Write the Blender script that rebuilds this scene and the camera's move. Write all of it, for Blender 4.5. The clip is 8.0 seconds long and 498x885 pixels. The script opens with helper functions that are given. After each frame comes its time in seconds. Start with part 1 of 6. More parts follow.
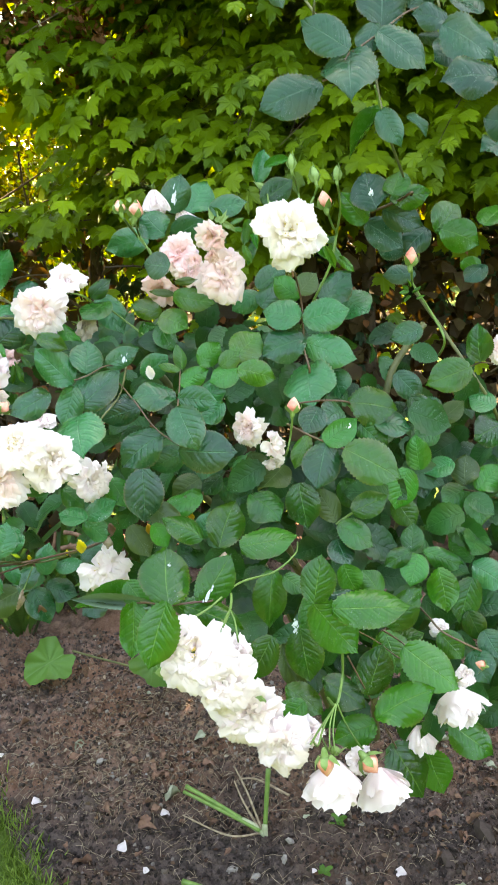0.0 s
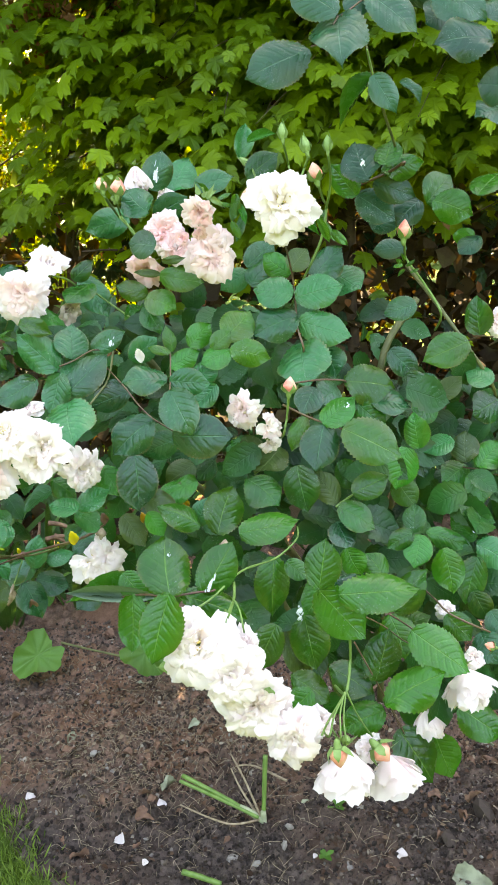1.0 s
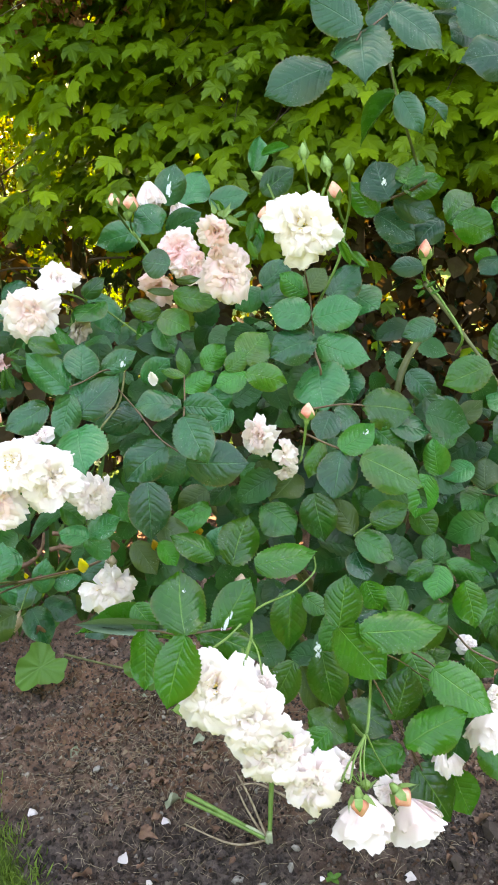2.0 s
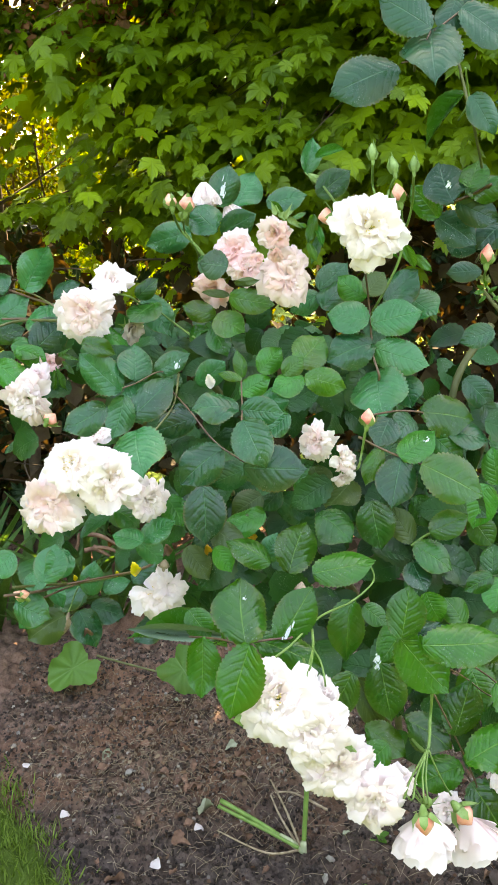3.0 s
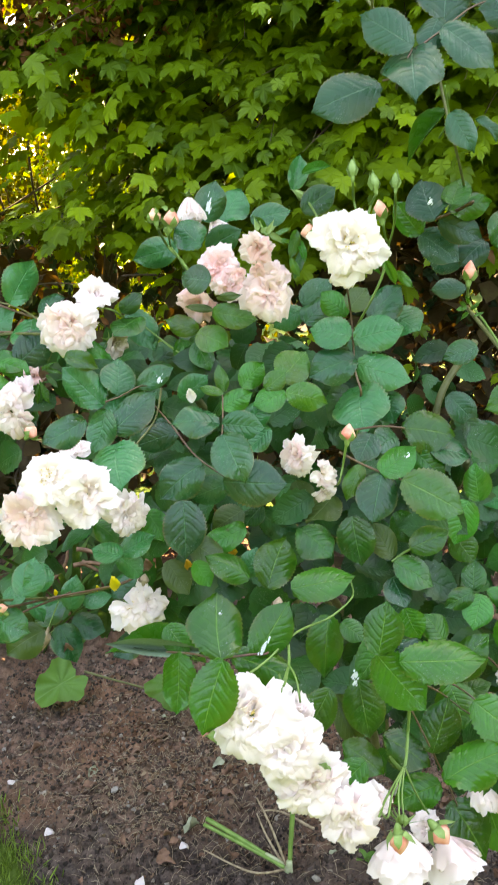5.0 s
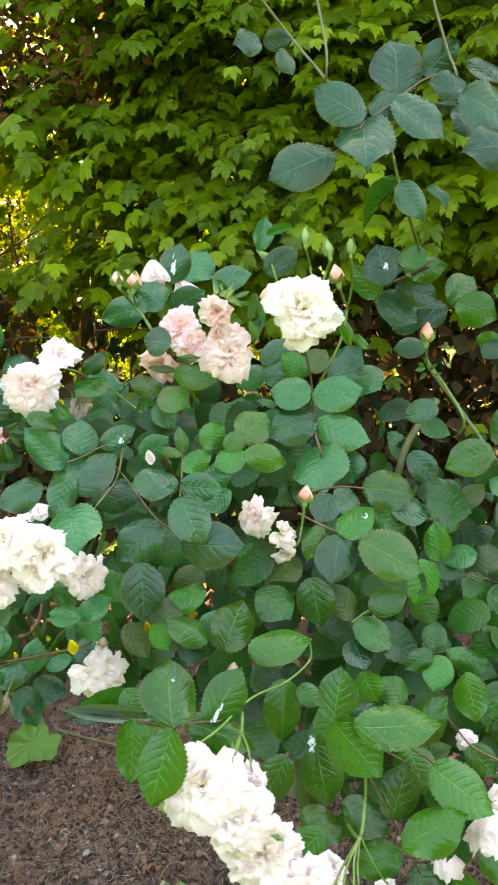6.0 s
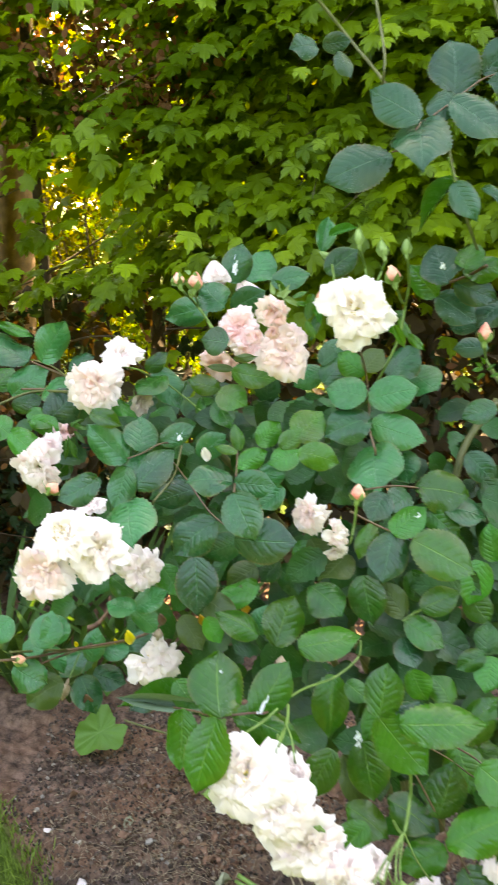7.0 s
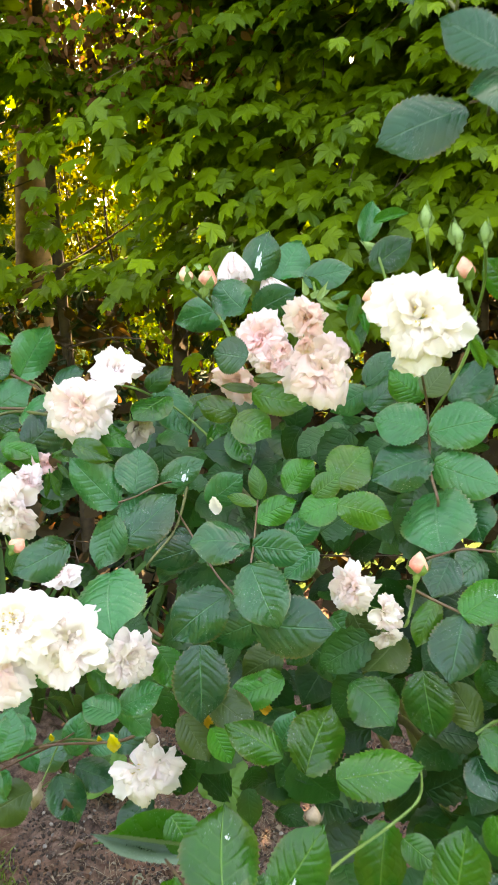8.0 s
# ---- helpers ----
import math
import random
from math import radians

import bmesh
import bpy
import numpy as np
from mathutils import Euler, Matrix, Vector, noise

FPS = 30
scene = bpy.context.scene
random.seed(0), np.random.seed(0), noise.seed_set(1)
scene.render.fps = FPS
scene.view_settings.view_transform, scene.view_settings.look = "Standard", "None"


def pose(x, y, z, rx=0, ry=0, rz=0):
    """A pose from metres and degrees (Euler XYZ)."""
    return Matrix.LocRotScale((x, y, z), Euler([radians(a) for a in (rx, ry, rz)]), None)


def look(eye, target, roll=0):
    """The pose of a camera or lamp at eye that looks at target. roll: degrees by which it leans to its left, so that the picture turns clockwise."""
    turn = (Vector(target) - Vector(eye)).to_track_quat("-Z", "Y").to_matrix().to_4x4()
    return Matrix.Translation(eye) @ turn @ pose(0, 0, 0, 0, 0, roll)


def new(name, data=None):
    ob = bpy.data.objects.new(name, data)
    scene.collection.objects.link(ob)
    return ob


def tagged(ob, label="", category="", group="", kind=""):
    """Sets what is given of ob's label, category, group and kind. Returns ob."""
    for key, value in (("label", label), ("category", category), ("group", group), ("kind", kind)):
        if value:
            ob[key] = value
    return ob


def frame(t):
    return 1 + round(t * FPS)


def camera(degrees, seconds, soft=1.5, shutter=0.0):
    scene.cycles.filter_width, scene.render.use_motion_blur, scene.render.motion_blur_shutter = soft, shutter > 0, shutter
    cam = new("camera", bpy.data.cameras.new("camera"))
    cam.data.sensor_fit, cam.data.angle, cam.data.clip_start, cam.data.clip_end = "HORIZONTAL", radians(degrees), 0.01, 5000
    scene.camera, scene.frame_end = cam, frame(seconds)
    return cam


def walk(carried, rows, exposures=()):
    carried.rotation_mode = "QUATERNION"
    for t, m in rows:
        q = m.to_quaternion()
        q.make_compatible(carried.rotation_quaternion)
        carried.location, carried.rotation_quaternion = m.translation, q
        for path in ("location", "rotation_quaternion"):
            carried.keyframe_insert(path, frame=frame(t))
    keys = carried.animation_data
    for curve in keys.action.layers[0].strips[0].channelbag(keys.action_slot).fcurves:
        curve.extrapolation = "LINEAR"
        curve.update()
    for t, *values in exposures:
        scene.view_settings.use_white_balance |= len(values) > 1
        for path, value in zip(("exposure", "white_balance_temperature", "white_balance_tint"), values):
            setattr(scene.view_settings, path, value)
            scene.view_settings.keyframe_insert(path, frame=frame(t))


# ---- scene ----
cam = camera(31.2, 8.0, soft=1.6, shutter=0.5)
PATH = [
    (0, (0.053, -0.011, 1.384), (0.010, 1.887, 0.753), -1.1),
    (0.5, (0.041, 0.010, 1.370), (0.026, 1.900, 0.714), -2.1),
    (1, (0.034, 0.019, 1.373), (0.038, 1.905, 0.707), -2.3),
    (2.3, (0.009, 0.063, 1.391), (0.004, 1.951, 0.732), -1.7),
    (2.5, (-0.001, 0.066, 1.390), (-0.016, 1.956, 0.734), -1.7),
    (3, (-0.013, 0.069, 1.386), (-0.069, 1.958, 0.733), -1.3),
    (3.5, (0.004, 0.069, 1.368), (-0.052, 1.958, 0.714), -1.1),
    (4, (-0.006, 0.073, 1.365), (-0.062, 1.963, 0.712), -1.1),
    (4.2, (-0.007, 0.077, 1.364), (-0.066, 1.966, 0.712), -1.0),
    (5.3, (0.011, 0.066, 1.392), (-0.030, 1.978, 0.806), -0.8),
    (5.5, (0.017, 0.064, 1.395), (-0.020, 1.985, 0.837), -0.8),
    (6, (0.030, 0.071, 1.398), (0.018, 2.003, 0.881), -0.8),
    (6.5, (0.067, 0.038, 1.411), (0.027, 1.968, 0.886), -0.7),
    (7, (0.051, 0.057, 1.401), (-0.126, 1.981, 0.884), -1.4),
    (7.5, (0.044, 0.178, 1.402), (-0.183, 2.098, 0.894), -1.3),
    (8, (0.035, 0.289, 1.381), (-0.207, 2.205, 0.860), -1.4),
]
walk(cam, [(t, look(eye, target, roll)) for t, eye, target, roll in PATH],
     exposures=((0.0, 3.84, 9800, 12), (1.0, 3.88, 9800, 12), (2.5, 3.76, 10100, 14), (4.0, 3.76, 10200, 14), (6.0, 3.78, 10600, 14), (8.0, 3.84, 10800, 15)))

# ---- light: late sun beyond the hedge, open sky over the shaded bed ----
SUN_FROM = Vector((0.42, 1.0, 1.38)).normalized()
world = bpy.data.worlds.new("sky")
scene.world = world
world.use_nodes = True
sky = world.node_tree.nodes.new("ShaderNodeTexSky")
sky.sky_type = "NISHITA"
sky.sun_disc = False
sky.sun_elevation = math.asin(SUN_FROM.z)
sky.sun_rotation = math.atan2(SUN_FROM.x, SUN_FROM.y)
world.node_tree.links.new(sky.outputs[0], world.node_tree.nodes["Background"].inputs[0])
world.node_tree.nodes["Background"].inputs[1].default_value = 0.15
sun = new("sun", bpy.data.lights.new("sun", "SUN"))
sun.data.energy, sun.data.angle, sun.data.color = 4.0, radians(0.6), (1.0, 0.90, 0.72)
sun.matrix_world = look(SUN_FROM * 30, (0, 0, 0))


# ---- material helpers ----
class Nodes:
    def __init__(self, name):
        self.mat = bpy.data.materials.new(name)
        self.mat.use_nodes = True
        self.tree = self.mat.node_tree
        self.tree.nodes.clear()
        self.out = self.node("ShaderNodeOutputMaterial")

    def node(self, kind):
        return self.tree.nodes.new(kind)

    def link(self, a, b):
        if isinstance(a, (int, float)):
            b.default_value = a
        elif isinstance(a, tuple):
            b.default_value = a if len(a) == 4 else (*a, 1.0)
        else:
            self.tree.links.new(a, b)

    def math(self, op, a, b=0.0, clamp=False):
        n = self.node("ShaderNodeMath")
        n.operation, n.use_clamp = op, clamp
        self.link(a, n.inputs[0])
        self.link(b, n.inputs[1])
        return n.outputs[0]

    def mix(self, fac, a, b, blend="MIX"):
        n = self.node("ShaderNodeMix")
        n.data_type, n.blend_type = "RGBA", blend
        self.link(fac, n.inputs[0])
        self.link(a, n.inputs[6])
        self.link(b, n.inputs[7])
        return n.outputs[2]

    def noise(self, scale, detail=3.0, coord=None, rough=0.55):
        n = self.node("ShaderNodeTexNoise")
        n.inputs["Scale"].default_value = scale
        n.inputs["Detail"].default_value = detail
        n.inputs["Roughness"].default_value = rough
        if coord is not None:
            self.link(coord, n.inputs["Vector"])
        return n.outputs["Fac"]

    def ramp(self, fac, lo, hi):
        n = self.node("ShaderNodeMapRange")
        self.link(fac, n.inputs[0])
        n.inputs[1].default_value, n.inputs[2].default_value = lo, hi
        return n.outputs[0]

    def object_coord(self):
        return self.node("ShaderNodeTexCoord").outputs["Object"]

    def place_coord(self):
        return self.node("ShaderNodeNewGeometry").outputs["Position"]

    def bump(self, height, strength, distance):
        n = self.node("ShaderNodeBump")
        n.inputs["Strength"].default_value = strength
        n.inputs["Distance"].default_value = distance
        self.link(height, n.inputs["Height"])
        return n.outputs[0]

    def surface(self, colour, rough=0.5, normal=None, seep=None, share=0.0, spec=0.5, metal=0.0, coat=0.0):
        p = self.node("ShaderNodeBsdfPrincipled")
        self.link(colour, p.inputs["Base Color"])
        self.link(rough, p.inputs["Roughness"])
        p.inputs["Specular IOR Level"].default_value = spec
        p.inputs["Metallic"].default_value = metal
        p.inputs["Coat Weight"].default_value = coat
        p.inputs["Coat Roughness"].default_value = 0.3
        if normal is not None:
            self.link(normal, p.inputs["Normal"])
        last = p.outputs[0]
        if seep is not None:
            t = self.node("ShaderNodeBsdfTranslucent")
            self.link(seep, t.inputs[0])
            m = self.node("ShaderNodeMixShader")
            self.link(share, m.inputs[0])
            self.link(last, m.inputs[1])
            self.link(t.outputs[0], m.inputs[2])
            last = m.outputs[0]
        self.link(last, self.out.inputs[0])
        return self.mat


def leaf_material(name, dark, light, vein, seep, share=0.28, rough=0.42, island=False, veins=7.0, slant=1.9, dust=0.75, spread=0.55, spec=0.19, tinge=0.3, drift=None, rib_share=0.48, relief=0.55, rim=0.0):
    """A leaf with midrib, side veins, soft quilting and dusty specks; dark and light are the ends of its own colour range."""
    n = Nodes(name)
    if island:
        chance = n.node("ShaderNodeNewGeometry").outputs["Random Per Island"]
    else:
        chance = n.node("ShaderNodeObjectInfo").outputs["Random"]
    uv = n.node("ShaderNodeUVMap").outputs[0]
    sep = n.node("ShaderNodeSeparateXYZ")
    n.link(uv, sep.inputs[0])
    across = n.math("MULTIPLY", n.math("ABSOLUTE", n.math("SUBTRACT", sep.outputs[0], 0.5)), 2.0)
    along = sep.outputs[1]
    place = n.place_coord()
    pace = n.math("MULTIPLY", n.math("ADD", n.math("MULTIPLY", chance, 0.4), 0.8), veins)
    half = n.math("MULTIPLY", n.math("GREATER_THAN", sep.outputs[0], 0.5), 0.42)
    phase = n.math("ADD", n.math("MULTIPLY", along, pace), n.math("ADD", half, n.math("MULTIPLY", n.noise(70.0, 2.0, place), 0.5)))
    wave = n.math("SINE", n.math("MULTIPLY", n.math("SUBTRACT", phase, n.math("MULTIPLY", n.math("POWER", across, 1.25), slant)), 6.2832))
    inner = n.ramp(across, 1.0, 0.55)
    side = n.math("MULTIPLY", n.ramp(wave, 0.93, 1.0), inner)
    rib = n.ramp(across, 0.04, 0.010)
    blotch = n.noise(38.0, 3.0, place)
    grain = n.noise(420.0, 2.0, place)
    tone = n.math("ADD", n.math("MULTIPLY", chance, spread), n.math("MULTIPLY", blotch, 0.55))
    colour = n.mix(n.ramp(tone, 0.24, 0.86), dark, light)
    colour = n.mix(n.math("MULTIPLY", grain, 0.35), colour, n.mix(0.5, colour, dark))
    rusty = n.math("MULTIPLY", n.ramp(n.math("ADD", n.noise(24.0, 4.0, place), n.math("MULTIPLY", across, 0.12)), 0.55, 0.78), tinge)
    colour = n.mix(rusty, colour, (0.085, 0.095, 0.014))
    if drift is not None:
        colour = n.mix(n.math("MULTIPLY", n.ramp(n.noise(2.6, 2.0, place), 0.42, 0.62), 0.55), colour, drift)
    lines = n.math("MAXIMUM", n.math("MULTIPLY", side, 0.13), n.math("MULTIPLY", rib, rib_share))
    colour = n.mix(lines, colour, vein)
    if rim:
        edge = n.math("MULTIPLY", n.ramp(across, 0.90, 1.0), n.math("MULTIPLY", n.ramp(n.noise(55.0, 2.0, place), 0.42, 0.6), rim))
        colour = n.mix(edge, colour, (0.20, 0.13, 0.05))
        spot = n.math("MULTIPLY", n.ramp(n.noise(130.0, 2.0, place), 0.70, 0.76), n.ramp(n.noise(14.0, 2.0, place), 0.52, 0.62))
        colour = n.mix(n.math("MULTIPLY", spot, 0.8), colour, (0.07, 0.035, 0.015))
    specks = n.math("MULTIPLY", n.ramp(n.noise(800.0, 2.0, place), 0.62, 0.74), n.ramp(n.noise(45.0, 3.0, place), 0.50, 0.66))
    colour = n.mix(n.math("MULTIPLY", specks, dust), colour, (0.45, 0.5, 0.42))
    furrow = n.math("POWER", n.ramp(wave, -0.4, 1.0), 2.0)
    pillow = n.math("MULTIPLY", n.math("MULTIPLY", furrow, inner), -0.26)
    height = n.math("ADD", n.math("ADD", n.math("MULTIPLY", blotch, 1.35), n.math("MULTIPLY", grain, 0.12)), n.math("SUBTRACT", pillow, n.math("MULTIPLY", rib, 0.35)))
    gloss = n.math("ADD", rough, n.math("MULTIPLY", n.math("SUBTRACT", n.noise(60.0, 3.0, place), 0.5), 0.45))
    return n.surface(colour, gloss, n.bump(height, relief, 0.0018), seep, share, spec=spec)


def petal_material(name, tip, heart, flush, share=0.30):
    n = Nodes(name)
    uv = n.node("ShaderNodeUVMap").outputs[0]
    sep = n.node("ShaderNodeSeparateXYZ")
    n.link(uv, sep.inputs[0])
    chance = n.node("ShaderNodeObjectInfo").outputs["Random"]
    place = n.place_coord()
    cloud = n.noise(45.0, 3.0, place)
    colour = n.mix(n.ramp(sep.outputs[1], 0.50, 0.02), tip, heart)
    colour = n.mix(n.math("MULTIPLY", n.ramp(n.math("ADD", cloud, n.math("MULTIPLY", chance, 0.35)), 0.5, 1.0), 0.8), colour, flush)
    streak = n.node("ShaderNodeTexNoise")
    streak.inputs["Scale"].default_value = 1.0
    m = n.node("ShaderNodeMapping")
    m.inputs["Scale"].default_value = (38.0, 3.0, 1.0)
    n.link(uv, m.inputs[0])
    n.link(m.outputs[0], streak.inputs["Vector"])
    colour = n.mix(n.math("MULTIPLY", n.ramp(streak.outputs["Fac"], 0.5, 0.75), 0.15), colour, heart)
    bump = n.bump(n.math("ADD", streak.outputs["Fac"], n.math("MULTIPLY", cloud, 1.2)), 0.3, 0.001)
    return n.surface(colour, 0.6, bump, tip, share, spec=0.25)


def stem_material(name, a, b, scale=60.0, rough=0.55):
    n = Nodes(name)
    place = n.place_coord()
    fac = n.ramp(n.noise(scale, 4.0, place), 0.35, 0.65)
    fine = n.noise(scale * 9, 2.0, place)
    colour = n.mix(fac, a, b)
    return n.surface(n.mix(n.math("MULTIPLY", fine, 0.3), colour, a), rough, n.bump(fine, 0.5, 0.0008))


ROSE_LEAF = leaf_material("rose_leaf_green", (0.003, 0.040, 0.006), (0.018, 0.195, 0.022), (0.10, 0.27, 0.06), (0.08, 0.34, 0.02), 0.20, 0.27, spec=0.38, rim=0.5, spread=0.7)
ROSE_TEAL = leaf_material("rose_leaf_bluish", (0.004, 0.040, 0.016), (0.015, 0.162, 0.044), (0.07, 0.21, 0.09), (0.06, 0.26, 0.03), 0.14, 0.28, spec=0.43, rim=0.5, spread=0.7)
ROSE_FRESH = leaf_material("rose_leaf_fresh", (0.008, 0.066, 0.006), (0.034, 0.165, 0.016), (0.18, 0.34, 0.07), (0.18, 0.46, 0.03), 0.26, 0.28, tinge=0.55, spec=0.46, rim=0.6)
# Sky sheen of the topmost leaves is put into this grey-blue base colour.
ROSE_GREY = leaf_material("rose_leaf_grey_blue", (0.005, 0.038, 0.018), (0.013, 0.088, 0.036), (0.07, 0.17, 0.10), (0.06, 0.22, 0.06), 0.14, 0.32, spec=0.34, rim=0.5, tinge=0.35)
ROSE_DEEP = leaf_material("rose_leaf_deep_green", (0.005, 0.044, 0.004), (0.020, 0.155, 0.010), (0.15, 0.31, 0.06), (0.10, 0.40, 0.02), 0.22, 0.26, spec=0.39, rim=0.4, relief=0.55, tinge=0.35)
ROSE_OLIVE = leaf_material("rose_leaf_olive", (0.022, 0.056, 0.012), (0.055, 0.100, 0.022), (0.14, 0.19, 0.07), (0.18, 0.26, 0.03), 0.22, 0.36, spec=0.36, rim=0.7)
# Darker copy of the leaf green: shade of the bush's inside, painted in.
ROSE_INNER_SHADE = leaf_material("rose_leaf_inner_shade", (0.002, 0.024, 0.006), (0.012, 0.108, 0.018), (0.03, 0.11, 0.03), (0.07, 0.24, 0.02), 0.16, 0.36, island=True, spec=0.28)
UNDERSIDE = leaf_material("rose_leaf_underside", (0.12, 0.19, 0.12), (0.19, 0.27, 0.19), (0.24, 0.32, 0.22), (0.12, 0.24, 0.05), 0.2, 0.7)
MAPLE = leaf_material("maple_leaf", (0.026, 0.064, 0.004), (0.188, 0.290, 0.010), (0.15, 0.24, 0.035), (0.34, 0.46, 0.010), 0.36, 0.40, veins=3.0, slant=2.0, dust=0.0, spread=0.8, spec=0.20, drift=(0.032, 0.080, 0.005), rib_share=0.4)
MAPLE_MASS = leaf_material("maple_leaf_mass", (0.026, 0.064, 0.004), (0.188, 0.290, 0.010), (0.15, 0.24, 0.035), (0.34, 0.46, 0.010), 0.36, 0.40, island=True, veins=3.0, slant=2.0, dust=0.0, spread=0.8, spec=0.20, drift=(0.032, 0.080, 0.005), rib_share=0.4)
SUNNY = leaf_material("sunlit_leaf", (0.018, 0.028, 0.002), (0.040, 0.052, 0.002), (0.05, 0.07, 0.004), (0.155, 0.145, 0.002), 0.36, 0.6, island=True, dust=0.0, spec=0.03)
BROWN_LEAF = leaf_material("withered_leaf", (0.10, 0.035, 0.015), (0.22, 0.09, 0.04), (0.26, 0.13, 0.06), (0.40, 0.14, 0.03), 0.35, 0.6, island=True, dust=0.0)
# Near-black brown that stands in for the shade inside the hedge.
HEDGE_SHADE = leaf_material("hedge_litter", (0.020, 0.012, 0.005), (0.060, 0.036, 0.013), (0.04, 0.024, 0.010), (0.14, 0.07, 0.010), 0.14, 0.7, island=True, dust=0.0)
# Dark ivy on the tree; in the hedge foot this colour stands for shade.
IVY_AND_SHADE = leaf_material("ivy_and_shade_leaf", (0.008, 0.022, 0.010), (0.018, 0.045, 0.018), (0.05, 0.08, 0.04), (0.05, 0.10, 0.01), 0.1, 0.4, island=True, veins=3.0, slant=2.0, dust=0.0)
STRAP = leaf_material("strap_leaf", (0.025, 0.075, 0.018), (0.06, 0.14, 0.03), (0.07, 0.15, 0.04), (0.14, 0.30, 0.03), 0.2, 0.45, veins=0.0, slant=9.0, dust=0.0)
WEED = leaf_material("weed_leaf", (0.040, 0.125, 0.016), (0.085, 0.205, 0.034), (0.17, 0.31, 0.10), (0.20, 0.40, 0.04), 0.25, 0.5, veins=3.5, slant=1.6, dust=0.2, spec=0.3)
CREAM = petal_material("cream_petal", (0.945, 0.84, 0.80), (0.945, 0.83, 0.66), (0.945, 0.82, 0.76), 0.45)
WHITE = petal_material("white_petal", (0.945, 0.83, 0.81), (0.95, 0.835, 0.775), (0.95, 0.80, 0.78), 0.46)
BLUSH = petal_material("blush_petal", (0.955, 0.785, 0.755), (0.955, 0.69, 0.59), (0.955, 0.66, 0.62), 0.45)
PEACH = petal_material("peach_petal", (0.955, 0.69, 0.655), (0.95, 0.54, 0.43), (0.955, 0.57, 0.53), 0.45)
FADED = petal_material("faded_petal", (0.72, 0.60, 0.55), (0.55, 0.36, 0.25), (0.60, 0.42, 0.36))
BUD_PINK = stem_material("bud_petal", (0.80, 0.22, 0.15), (0.88, 0.54, 0.36), 75.0, 0.6)
CALYX = stem_material("calyx_green", (0.12, 0.21, 0.04), (0.20, 0.30, 0.09), 120.0)
GREEN_STEM = stem_material("green_stem", (0.10, 0.19, 0.035), (0.16, 0.26, 0.06))
RED_STEM = stem_material("reddish_stem", (0.11, 0.045, 0.03), (0.15, 0.10, 0.045))
OLIVE_CANE = stem_material("olive_cane", (0.075, 0.080, 0.022), (0.135, 0.135, 0.042), 40.0)
BARK = stem_material("hedge_bark", (0.045, 0.028, 0.017), (0.10, 0.06, 0.035), 45.0, 0.85)
TRUNK_BARK = stem_material("tree_bark", (0.15, 0.075, 0.032), (0.33, 0.175, 0.08), 22.0, 0.85)
STAMEN = stem_material("stamen", (0.80, 0.62, 0.18), (0.62, 0.42, 0.10), 300.0)
DRY = stem_material("dry_straw", (0.20, 0.135, 0.085), (0.42, 0.32, 0.21), 90.0, 0.8)
DEAD = stem_material("dead_leaf", (0.11, 0.05, 0.03), (0.27, 0.14, 0.085), 60.0, 0.8)
PALE_DEAD = stem_material("pale_dead_leaf", (0.20, 0.20, 0.13), (0.32, 0.33, 0.22), 60.0, 0.8)
ORANGE = stem_material("yellowed_leaf", (0.55, 0.25, 0.02), (0.62, 0.36, 0.03), 60.0)
YELLOW = stem_material("yellow_petal", (0.75, 0.58, 0.02), (0.70, 0.48, 0.02), 60.0)
STONE = stem_material("pebble", (0.16, 0.13, 0.11), (0.34, 0.30, 0.26), 70.0, 0.85)
CHALK = stem_material("bird_dropping", (0.80, 0.82, 0.84), (0.62, 0.66, 0.66), 300.0, 0.7)
BULB = stem_material("pulled_stalk", (0.28, 0.32, 0.17), (0.40, 0.40, 0.27), 60.0, 0.5)


def crumb_material(name, stops):
    """Loose crumbs or flakes, each with its own tone."""
    n = Nodes(name)
    ramp = n.node("ShaderNodeValToRGB")
    ramp.color_ramp.elements.remove(ramp.color_ramp.elements[1])
    for k, (at, colour) in enumerate(stops):
        e = ramp.color_ramp.elements[0] if k == 0 else ramp.color_ramp.elements.new(at)
        e.position, e.color = at, (*colour, 1)
    n.link(n.node("ShaderNodeNewGeometry").outputs["Random Per Island"], ramp.inputs[0])
    place = n.place_coord()
    apart = n.node("ShaderNodeSeparateXYZ")
    n.link(place, apart.inputs[0])
    damp = n.ramp(n.math("ADD", apart.outputs[1], n.math("MULTIPLY", n.math("SUBTRACT", n.noise(5.0, 3.0, place), 0.5), 0.7)), 1.74, 1.56)
    grain = n.noise(500.0, 3.0, place)
    colour = n.mix(n.math("MULTIPLY", grain, 0.5), ramp.outputs[0], (0.03, 0.02, 0.015))
    colour = n.mix(n.math("MULTIPLY", damp, 0.8), colour, n.mix(1.0, colour, (0.62, 0.64, 0.70), "MULTIPLY"))
    return n.surface(colour, 0.92, n.bump(grain, 0.6, 0.001), spec=0.2)


